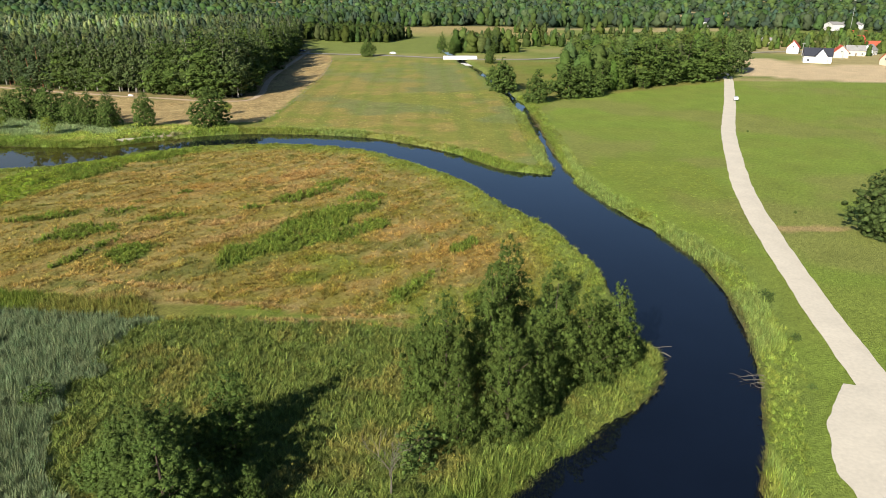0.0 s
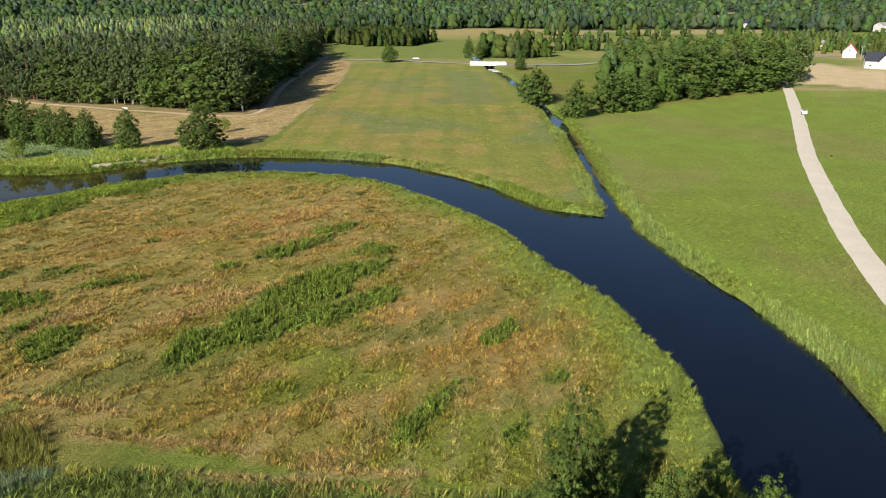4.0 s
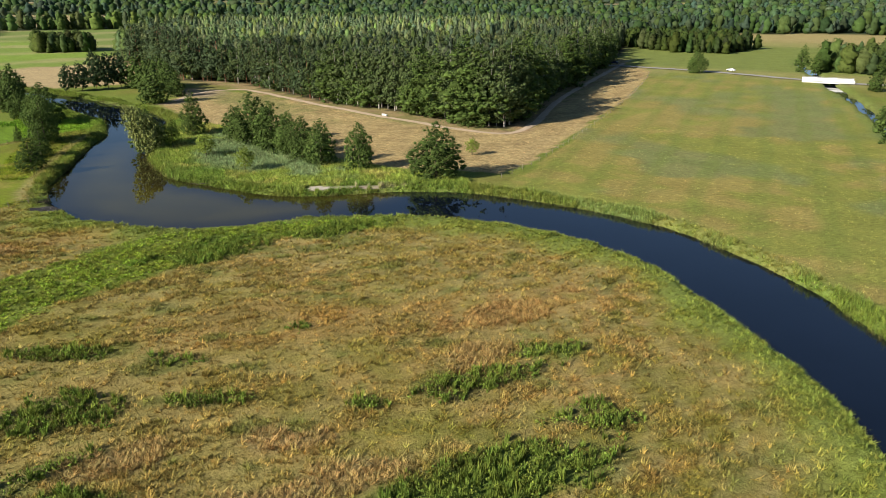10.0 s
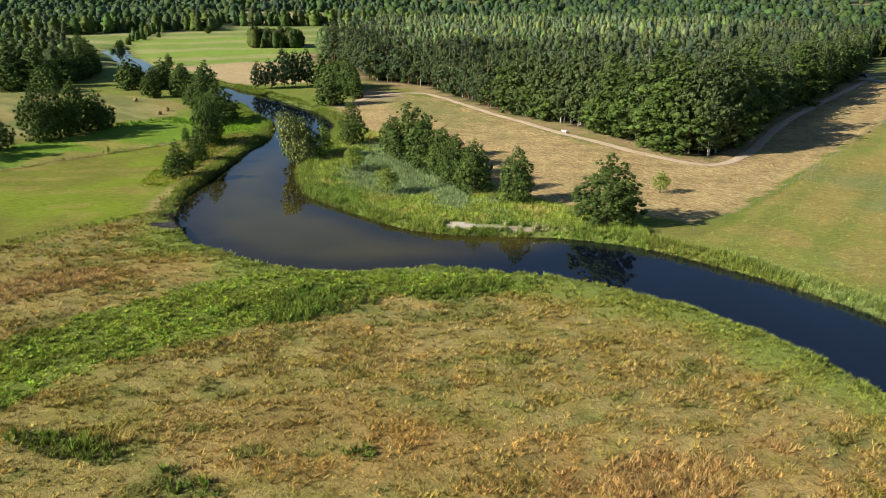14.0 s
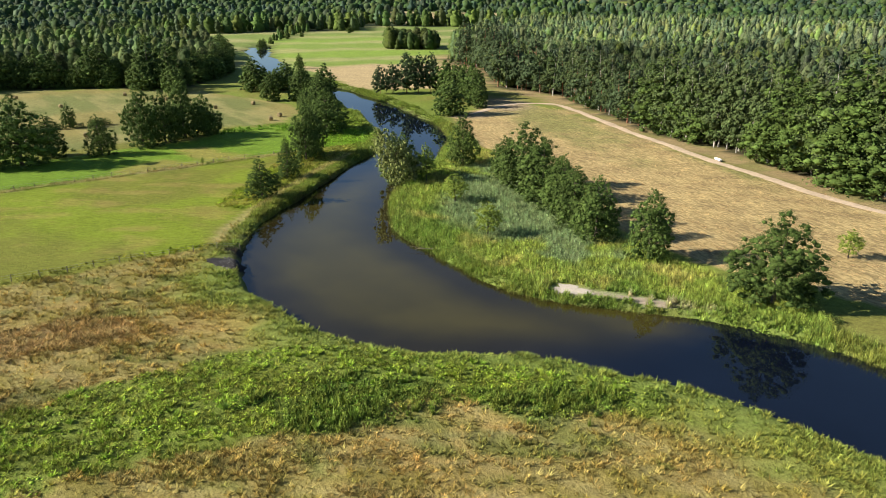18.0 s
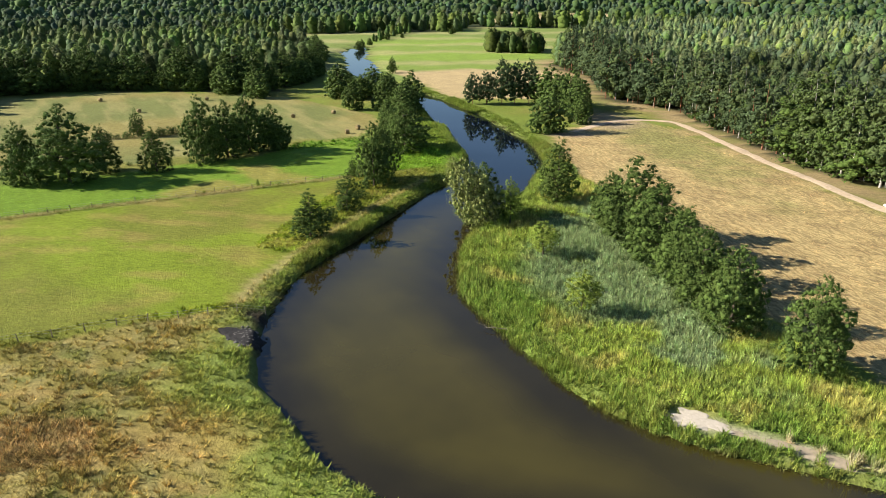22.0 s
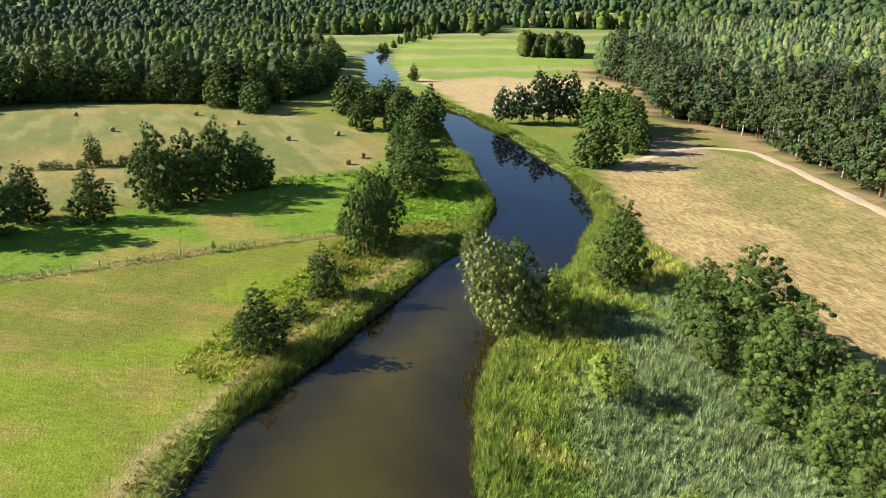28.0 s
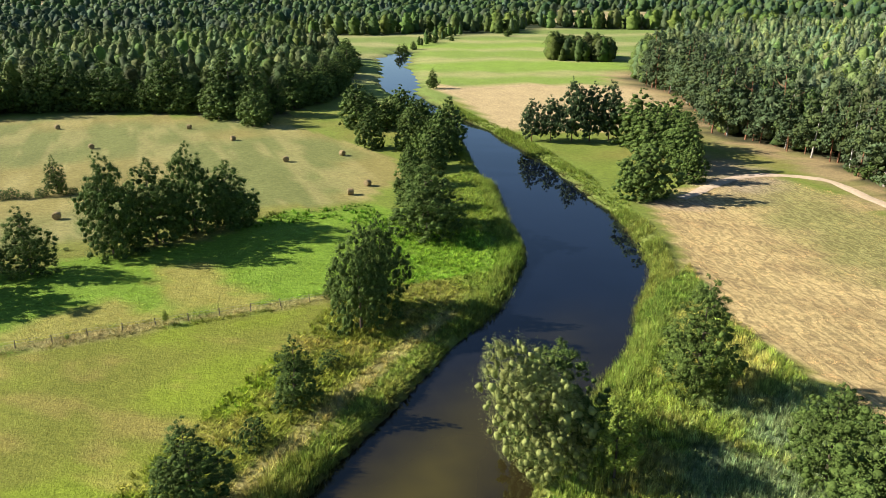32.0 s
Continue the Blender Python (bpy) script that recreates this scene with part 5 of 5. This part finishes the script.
sow("straw_grass", TUSSOCK, CORE, 6.0, 0.6, 0.8, "bleached straw-coloured tall grass", "grass", 83, (1.25, 1.2, 1.05), in_patches(("straw",)))
sow("spit_herbs", HERBS, [(-40, 42), (-42, 82), (-4, 80), (25, 84), (30, 70), (12, 42)], 0.15, 0.8, 0.9, "leafy herbs among the tall grass of the spit", "weeds", 98, (1.2, 1.2, 1.0))
sow("spit_weeds", WEEDS, [(-58, 42), (-58, 84), (-4, 80), (25, 84), (30, 70), (12, 42)], 5.0, 0.75, 0.85, "tall wild grass and weeds on the spit", "weeds", 84, (1.25, 1.25, 1.1), lambda x, y, d, r: x > reed_border(x, y) - 1.0)
sow("spit_reeds", REED, [(-90, 42), (-90, 93), (-44, 88), (-26, 80), (-26, 42)], 8.0, 1.3, 1.0, "grey-green reed bed", "reeds", 85, (1.2, 1.25, 1.2), lambda x, y, d, r: x < reed_border(x, y))
sow("bend_reeds", REED, BEND_REEDS, 7.0, 1.15, 0.85, "tall grey-green reeds on the inner bank", "reeds", 86, (1.7, 1.75, 1.5), lambda x, y, d, r: d > 5 * r.rand(len(x)), 0.65)
sow("band_herbs", HERBS, [(-96, 100), (-103, 136), (-102, 150), (-98, 160), (-89, 168), (-71, 184), (-66, 180), (-80, 165), (-83, 152), (-88, 140), (-86, 100)], 1.6, 0.5, 0.9,
    "lush green herbs in the damp hollow", "weeds", 97, (1.55, 1.75, 1.1))
sow("bend_weeds", HERBS, BEND_REEDS, 1.6, 0.95, 0.8, "bright green bank weeds", "weeds", 87, (1.15, 1.25, 0.95), lambda x, y, d, r: (d < 13) | (fbm(x, y, 14.0, 4, 12) > 0.56))
bank_zone = [(-330, 40), (50, 40), (50, 290), (-330, 290)]
sow("bank_grass", WEEDS, bank_zone, 5.0, 0.55, 0.75, "lush green grass fringing the river", "grass", 88, (1.1, 1.1, 0.95),
    lambda x, y, d, r: (d < 4.5) & (r.rand(len(x)) < 1.1 - d / 5) & (~inside(x, y, PENINSULA) | ((fbm(x, y, 9.0, 2, 73) > 0.5) & (d > 0.5))))
sow("shore_reeds", REED, bank_zone, 6.0, 1.3, 1.1, "thin reeds standing along the water's edge", "reeds", 89, (1.25, 1.25, 1.1),
    lambda x, y, d, r: (d < 3.6) & (fbm(x, y, 16.0, 2, 72) > 0.45) & ~inside(x, y, PENINSULA))
sow("pasture_grass", GRASS, [(-195, 110), (-195, 210), (-165, 215), (-137, 172), (-138, 110)], 1.6, 0.14, 0.5, "short pasture grass", "grass", 90, (1.3, 1.3, 1.3))
sow("strip_grass", GRASS, [(-226, 120), (-232, 214), (-196, 225), (-196, 120)], 2.0, 0.25, 0.6, "bright green lush grass strip", "grass", 91, (1.3, 1.3, 1.2))
sow("fence_line_grass", GRASS, [(-197.2, 100), (-194, 100), (-194, 203), (-197.2, 203)], 6.0, 0.5, 0.6, "bleached long grass along the fence", "grass", 92, (1.3, 1.3, 1.3))
sow("west_bank_grass", WEEDS, [(-160, 168), (-196, 200), (-240, 225), (-252, 245), (-200, 232), (-150, 176)], 4.0, 0.6, 0.8, "rank green grass on the west bank", "grass", 99, (1.3, 1.4, 1.1))
sow("west_bank_weeds", HERBS, [(-160, 168), (-196, 200), (-240, 225), (-252, 245), (-200, 232), (-150, 176)], 0.5, 0.6, 0.8, "shaded rank weeds on the west bank", "weeds", 93, (1.0, 1.1, 0.9))
sow("boundary_herbs", HERBS, [(-232, 190), (-236, 196), (-234, 214), (-216, 216), (-214, 212), (-229, 206), (-228, 192)], 1.0, 0.8, 1.0, "rank green herbs along the hayfield border", "weeds", 101, (1.0, 1.2, 1.0))
sow("field_grass", GRASS, NORTH_FIELD, 0.9, 0.3, 0.7, "olive meadow grass of the north field", "grass", 94, (1.3, 1.3, 1.3), lambda x, y, d, r: y < 300)
sow("east_grass", GRASS, [(31, 60), (60, 130), (66, 175), (33, 175)], 2.5, 0.25, 0.6, "green meadow grass beside the road", "grass", 95, (1.3, 1.3, 1.2))
sow("stubble_straw", GRASS, STUBBLE, 3.0, 0.18, 0.6, "rows of cut straw on the stubble field", "straw", 96, (1.3, 1.25, 1.2),
    lambda x, y, d, r: r.rand(len(x)) < 0.15 + 0.85 * (np.sin((x * 0.22 + y * 0.975) * 2.4 + 4 * (fbm(x, y, 12, 2, 18) - 0.5)) > 0.3))


# ---- things on the land ----
def lying(x, y):
    return float(height_at(np.array([float(x)]), np.array([float(y)]))[0])


def hay_bale():
    """A round bale lying on its side, with soft rims and a coiled end."""
    bm = bmesh.new()
    rings = [(-0.6, 0.0), (-0.6, 0.3), (-0.58, 0.55), (-0.52, 0.66), (-0.4, 0.7), (0.0, 0.71), (0.4, 0.7), (0.52, 0.66), (0.58, 0.55), (0.6, 0.3), (0.6, 0.0)]
    loops = []
    for k, (x, r) in enumerate(rings):
        loops.append([bm.verts.new((x + 0.02 * math.sin(5 * a + k), r * math.cos(a) * (1 + 0.02 * math.sin(3 * a)), 0.69 + r * math.sin(a) * 0.97))
                      for a in (2 * math.pi * i / 18 for i in range(18))] if r else [bm.verts.new((x, 0, 0.69))])
    for a, b in zip(loops, loops[1:]):
        for i in range(18):
            j = (i + 1) % 18
            if len(a) == 1:
                bm.faces.new((a[0], b[j], b[i]))
            elif len(b) == 1:
                bm.faces.new((a[i], a[j], b[0]))
            else:
                bm.faces.new((a[i], a[j], b[j], b[i]))
    me = bpy.data.meshes.new("hay_bale")
    bm.to_mesh(me)
    bm.free()
    me.materials.append(STRAW)
    return me


bale = hay_bale()
for k, (x, y) in enumerate([(-309, 162), (-327, 187), (-305, 197), (-275, 206), (-276, 220), (-242, 213), (-247, 218), (-247, 160), (-342, 151)]):
    ob = new("hay_bale", bale)
    ob.matrix_basis = pose(x, y, lying(x, y) - 0.05, 0, 0, 20 + 47 * k)
    tagged(ob, "round pressed straw bale on the mown hayfield", "hay bale", "bales in the hayfield")


def fence(name, line, step, label, tall=1.1, wires=2):
    """Split posts with wires stapled to them."""
    pts = fine_line(line, step)
    root = new(name)
    tagged(root, label, "fence")
    r = random.Random(len(pts))
    post = None
    tops = []
    for x, y in pts:
        z = lying(x, y)
        if post is None:
            bm = rod((0, 0, -0.4), (0, 0, tall), 0.07, 0.055, 7)
            ob = post = part("post", (bm, FENCE_WOOD), root)
        else:
            ob = new("post", post.data)
            ob.parent = root
        ob.matrix_basis = pose(x, y, z, r.uniform(-5, 5), r.uniform(-5, 5), r.uniform(0, 90))
        tops.append((x, y, z))
    for k in range(wires):
        h = tall * (0.55 + 0.35 * k)
        v, f = tube([(x, y, z + h) for x, y, z in tops], [0.012] * len(tops), 4)
        part("wire", mesh("wire", v, f, WIRE), root)


fence("pasture_fence", [(-196.2, 96), (-195.6, 130), (-195.5, 170), (-195, 203)], 3.8, "weathered post and wire fence dividing the pastures")
fence("meadow_fence", [(-143, 104), (-140.6, 130), (-138.6, 150), (-136, 163), (-133.5, 165.5)], 3.6, "old wooden post fence ending at the river")
fence("field_fence", [(-60, 222), (-58, 240), (-58, 270), (-60, 330), (-66, 410), (-72, 455)], 5.0, "thin post fence between stubble and meadow")


def log(name, a, b, r0, r1, label, twigs=3, seed=1):
    """A fallen branch with side twigs."""
    r = np.random.RandomState(seed)
    a, b = np.array(a, dtype=float), np.array(b, dtype=float)
    pts = [a + (b - a) * t + np.array((0, 0, 0.15 * math.sin(3 * t))) + 0.06 * r.normal(size=3) for t in np.linspace(0, 1, 6)]
    root = new(name)
    tagged(root, label, "log")
    part("stem", mesh("stem", *tube(pts, np.linspace(r0, r1, 6), 7), DRIFTWOOD, None, True), root)
    for k in range(twigs):
        p = pts[2 + k % 4]
        q = p + (b - a) * 0.3 * r.rand() + r.normal(size=3) * np.array((0.7, 0.7, 0.3)) + np.array((0, 0, 0.3))
        part("twig", mesh("twig", *tube([p, (p + q) / 2 + 0.05, q], [r1, r1 * 0.7, r1 * 0.3], 5), DRIFTWOOD, None, True), root)


log("bare_log", (24.4, 76.9, -0.5), (28.2, 74.6, -0.9), 0.13, 0.06, "pale bare trunk lying from the spit into the water", 2, 1)
log("fallen_branch", (24.6, 77.4, -0.5), (27.2, 76.2, -0.85), 0.08, 0.03, "thin bleached branch in the river", 1, 2)
for k in range(4):
    log("drift_branch", (37.6 + 0.2 * k, 66.8 + 0.9 * k, -0.6), (35.6 - 0.3 * k, 67.6 + 0.8 * k, -0.85), 0.07, 0.02, "tangled grey driftwood at the bank", 4, 5 + k)
log("drift_branch", (-117.3, 190.4, -0.5), (-119.4, 188.2, -0.8), 0.07, 0.02, "bleached branch leaning into the river", 3, 12)


def bare_tree(x, y, h):
    """A dead tree of forking bare branches."""
    r = np.random.RandomState(9)
    v, f = [], []

    def grow(a, d, length, rad, depth):
        b = a + d * length
        tv, tf = tube([a, (a + b) / 2 + 0.02 * length * r.normal(size=3), b], [rad, rad * 0.8, rad * 0.6], 5)
        o = len(v)
        v.extend(tv)
        f.extend(tuple(o + k for k in q) for q in tf)
        if depth:
            for _ in range(4 if depth > 2 else 3):
                e = d + 0.45 * r.normal(size=3) + np.array((0, 0, 0.25))
                grow(a + (b - a) * (0.5 + 0.5 * r.rand()), e / np.linalg.norm(e), length * (0.55 + 0.2 * r.rand()), rad * 0.5, depth - 1)
    z = lying(x, y) - 0.2
    grow(np.array((x, y, z)), np.array((0.02, 0.0, 1.0)), h * 0.42, 0.10, 4)
    root = new("dead_tree")
    tagged(root, "bare grey dead tree among tall grass", "tree")
    part("branches", mesh("branches", v, f, DRIFTWOOD, None, True), root)


bare_tree(-4.3, 48.5, 7.0)


# sandy slip and the trampled cut in the bank
def patch(name, cx, cy, a, b, deg, mat, label, category, lift=0.03, seed=3, floor=-0.98, wild=1.0):
    """A ragged patch of bare soil following the ground."""
    v, f = [], []
    n, m = 40, 7
    c, s = math.cos(radians(deg)), math.sin(radians(deg))
    for j in range(m + 1):
        for i in range(n):
            t = 2 * math.pi * i / n
            k = j / m * (1 + wild * (0.14 * math.sin(3 * t + seed) + 0.08 * math.sin(7 * t + 2 * seed) + 0.05 * math.sin(13 * t + 5 * seed)))
            u, w = a * k * math.cos(t), b * k * math.sin(t)
            v.append((cx + u * c - w * s, cy + u * s + w * c, 0))
    v = np.array(v, dtype=float)
    v[:, 2] = np.maximum(height_at(v[:, 0], v[:, 1]), floor) + lift
    v[-n:, 2] -= lift * 2
    for j in range(m):
        for i in range(n):
            k = (i + 1) % n
            f.append((j * n + i, (j + 1) * n + i, (j + 1) * n + k, j * n + k))
    return tagged(new(name, mesh(name, v, f, mat, None, True)), label, category, kind="structure")


patch("sand_shore", -85.6, 200.1, 8.6, 0.6, 35, WET_SAND, "narrow pale sand shore below the weeds", "sand", 0.03, 5, wild=2.0)
patch("sand_beach", -91.8, 196.4, 2.8, 1.5, 32, SAND, "small white sand beach at the river's edge", "sand", 0.05, 2, wild=1.8)
patch("mud_hollow", -129.4, 160.4, 3.6, 1.9, 30, MUD, "black trampled mud hollow at the water's edge", "mud", 0.16, 4)
stone_bm = bmesh.new()
bmesh.ops.create_icosphere(stone_bm, subdivisions=2, radius=0.2)
for vert in stone_bm.verts:
    vert.co *= 0.8 + 0.4 * noise.noise(vert.co * 6)
    vert.co.z *= 0.65
stone_mesh = bpy.data.meshes.new("stone")
stone_bm.to_mesh(stone_mesh)
stone_bm.free()
stone_mesh.materials.append(STONE)
r = random.Random(4)
for k in range(110):
    x, y = -129.2 + r.gauss(0, 1.35), 160.6 + r.gauss(0, 0.75)
    ob = new("stone", stone_mesh)
    ob.matrix_basis = pose(x, y, max(lying(x, y), -1.0) + 0.06, 0, 0, r.uniform(0, 360)) @ Matrix.Scale(r.uniform(0.5, 1.2), 4)
    tagged(ob, "rough grey stone lying in black mud", "stone", "stones in the mud hollow")


def trough(x, y, turn):
    """A long white drinking trough on two feet."""
    root = new("water_trough")
    tagged(root, "long white trough in grass beside the forest track", "trough")
    root.matrix_basis = pose(x, y, lying(x, y), 0, 0, turn)
    part("floor", (box(0, 0, 0.30, 2.3, 0.6, 0.08, 0.01), WHITE_STEEL), root)
    for sgn in (-1, 1):
        part("side", (box(0, sgn * 0.30, 0.48, 2.3, 0.06, 0.36, 0.015), WHITE_STEEL), root)
        part("end", (box(sgn * 1.13, 0, 0.48, 0.06, 0.54, 0.36, 0.015), WHITE_STEEL), root)
        part("foot", (box(sgn * 0.8, 0, 0.13, 0.12, 0.5, 0.26, 0.01), CONCRETE), root)


trough(-126, 280.4, -22)


# ---- bridge over the creek ----
def bridge(x0, x1, y, z):
    root = new("road_bridge")
    tagged(root, "white concrete road bridge over the narrow creek", "bridge")
    mid, span = (x0 + x1) / 2, x1 - x0
    part("deck", (box(mid, y, z - 0.5, span, 9.0, 0.7, 0.06), CONCRETE), root)
    for side in (-4.2, 4.2):
        part("parapet", (box(mid, y + side, z + 0.4, span, 0.35, 0.8, 0.05), WHITE_STEEL), root, "white painted parapet")
        part("handrail", (rod((x0, y + side, z + 1.15), (x1, y + side, z + 1.15), 0.06, 0.06), POLE_GREY), root)
        for k in range(10):
            px = x0 + 0.5 + k * (span - 1) / 9
            part("rail_post", (box(px, y + side, z + 0.95, 0.1, 0.1, 0.4, 0.01), POLE_GREY), root)
    for px in (x0 + 1.2, x1 - 1.2):
        part("abutment", (box(px, y, z - 1.6, 1.2, 8.4, 2.4, 0.05), CONCRETE), root)


bridge(-1.0, 20.5, 452.5, 0.75)


# ---- village ----
def house(x, y, turn, w, d, eaves, rise, walls, roof, label, cross=False):
    """A gabled house: walls with gable ends, roof slopes with overhang, chimney, windows and door."""
    root = new("house")
    tagged(root, label, "house", "village houses")
    root.matrix_basis = pose(x, y, 0, 0, 0, turn)

    def gabled(w, d, eaves, rise, ox=0.0, oy=0.0, spin=0.0):
        bm = bmesh.new()
        prof = [(-d / 2, -0.3), (d / 2, -0.3), (d / 2, eaves), (0, eaves + rise), (-d / 2, eaves)]
        a = [bm.verts.new((-w / 2, p, q)) for p, q in prof]
        b = [bm.verts.new((w / 2, p, q)) for p, q in prof]
        bm.faces.new(a)
        bm.faces.new(b[::-1])
        for k in range(5):
            bm.faces.new((a[k], b[k], b[(k + 1) % 5], a[(k + 1) % 5]))
        bm.transform(pose(ox, oy, 0, 0, 0, spin))
        bmesh.ops.recalc_face_normals(bm, faces=bm.faces)
        part("wall", (bm, walls), root)
        slope = math.atan2(rise, d / 2)
        length = math.hypot(rise, d / 2) + 0.6
        for sgn in (-1, 1):
            rb = box(0, 0, 0, w + 0.9, length, 0.18, 0.03)
            rb.transform(pose(0, sgn * (d / 4 + 0.2), eaves + rise / 2 + 0.02, math.degrees(-sgn * slope), 0, 0))
            rb.transform(pose(ox, oy, 0.1, 0, 0, spin))
            part("roof", (rb, roof), root)
    gabled(w, d, eaves, rise)
    if cross:
        gabled(d * 1.05, w * 0.42, eaves, rise * 0.95, w * 0.12, -d * 0.12, 90)
    part("chimney", (box(w * 0.22, d * 0.12, eaves + rise * 0.95, 0.7, 0.7, 1.8, 0.03), BRICK), root)
    for k in range(3):
        wx = -w * 0.33 + k * w * 0.33
        if k == 1:
            part("door", (box(wx, -d / 2 - 0.02, 1.0, 1.0, 0.12, 2.05, 0.02), FENCE_WOOD), root)
        else:
            win = part("window", (box(wx, -d / 2 - 0.02, 1.6, 1.3, 0.1, 1.3, 0.02), WHITE_STEEL), root)
            part("pane", (box(wx, -d / 2 - 0.07, 1.6, 1.08, 0.06, 1.08), GLASS), win)
    for sgn in (-1, 1):
        win = part("window", (box(sgn * (w / 2 + 0.02), 0, eaves + 0.6, 0.1, 1.1, 1.2, 0.02), WHITE_STEEL), root)
        part("pane", (box(sgn * (w / 2 + 0.07), 0, eaves + 0.6, 0.06, 0.9, 1.0), GLASS), win)


house(236, 452, -22, 16, 9, 4.0, 4.6, RENDER_WHITE, TILE_DARK, "white rendered house with dark steep roof", True)
house(255, 524, 60, 10, 8, 4.0, 4.5, RENDER_WHITE, TILE_RED, "small white house with bright red roof")
house(271, 490, 70, 11, 9, 3.6, 4.2, RENDER_CREAM, TILE_RED, "cream house with weathered red roof")
house(290, 506, -15, 12, 8, 3.6, 3.2, RENDER_CREAM, TILE_GREY, "cream house with grey roof")
house(306, 516, 40, 9, 8, 3.2, 3.6, RENDER_WHITE, TILE_GREY, "white cottage with grey roof")
house(328, 548, -10, 16, 9, 3.2, 4.0, RENDER_CREAM, TILE_RED, "long house with red tiled roof")
house(276, 437, 10, 13, 9, 3.2, 4.0, RENDER_CREAM, TILE_RED, "low house with red roof beside the grain field")
house(266, 596, -5, 17, 8, 3.6, 2.6, RENDER_CREAM, TILE_GREY, "long low farm barn with grey roof")
house(389, 680, 0, 18, 10, 4.0, 4.5, RENDER_CREAM, TILE_RED, "red-roofed farmhouse among trees")
house(350, 610, 25, 12, 9, 3.6, 4.2, RENDER_WHITE, TILE_RED, "white house with red roof among garden trees")
house(327, 968, 20, 14, 10, 5.0, 5.0, RENDER_WHITE, TILE_DARK, "distant white house with dark roof")
house(341, 940, -30, 14, 10, 5.0, 5.0, RENDER_WHITE, TILE_DARK, "distant white gabled house")
house(471, 856, 10, 40, 16, 7.0, 3.0, CONCRETE, TILE_GREY, "long pale farm hall at the village edge")


# ---- parked cars ----
def car(x, y, turn, paint, label, z=0.1):
    root = new("car")
    tagged(root, label, "car")
    root.matrix_basis = pose(x, y, z, 0, 0, turn)
    bm = bmesh.new()
    prof = [(-2.1, 0.35), (-2.15, 0.8), (-1.9, 1.0), (-1.2, 1.05), (-0.6, 1.45), (0.9, 1.48), (1.7, 1.0), (2.1, 0.9), (2.15, 0.4)]
    a = [bm.verts.new((px, -0.82, pz)) for px, pz in prof]
    b = [bm.verts.new((px, 0.82, pz)) for px, pz in prof]
    bm.faces.new(a)
    bm.faces.new(b[::-1])
    for k in range(len(prof)):
        bm.faces.new((a[k], b[k], b[(k + 1) % len(prof)], a[(k + 1) % len(prof)]))
    bmesh.ops.recalc_face_normals(bm, faces=bm.faces)
    bmesh.ops.bevel(bm, geom=bm.edges[:], offset=0.06, segments=2, affect="EDGES")
    part("body", (bm, paint), root)
    for sgn in (-1, 1):
        part("side_window", (box(0.15, sgn * 0.815, 1.2, 1.7, 0.04, 0.32, 0.01), GLASS), root)
    part("windscreen", (box(-0.92, 0, 1.26, 0.05, 1.4, 0.5, 0.01), GLASS), root)
    part("rear_window", (box(1.32, 0, 1.26, 0.05, 1.4, 0.4, 0.01), GLASS), root)
    for wx in (-1.35, 1.35):
        for sgn in (-1, 1):
            part("wheel", (rod((wx, sgn * 0.72, 0.33), (wx, sgn * 0.88, 0.33), 0.33, 0.33, 16), RUBBER), root)


car(118.4, 283.6, 69, CAR_WHITE, "white car driving on the gravel road", 0.16)
car(-34, 469.2, -21, CAR_WHITE, "white car on the country road", 1.32)
car(-96, 480.5, -10, CAR_DARK, "dark car on the country road", 1.32)


def power_pole(x, y, h):
    root = new("power_pole")
    tagged(root, "tall grey pole standing in the village", "pole", "power poles")
    part("mast", (rod((x, y, -0.2), (x, y, h), 0.22, 0.12, 9), POLE_GREY), root)
    part("crossarm", (box(x, y, h - 0.7, 2.2, 0.14, 0.14, 0.02), POLE_GREY), root)
    for k in (-0.9, 0.0, 0.9):
        part("insulator", (rod((x + k, y, h - 0.62), (x + k, y, h - 0.3), 0.07, 0.05), CONCRETE), root)


for x, y, h in ((262, 470, 9.5), (300, 478, 9.5), (250, 500, 9), (455, 812, 26)):
    power_pole(x, y, h)
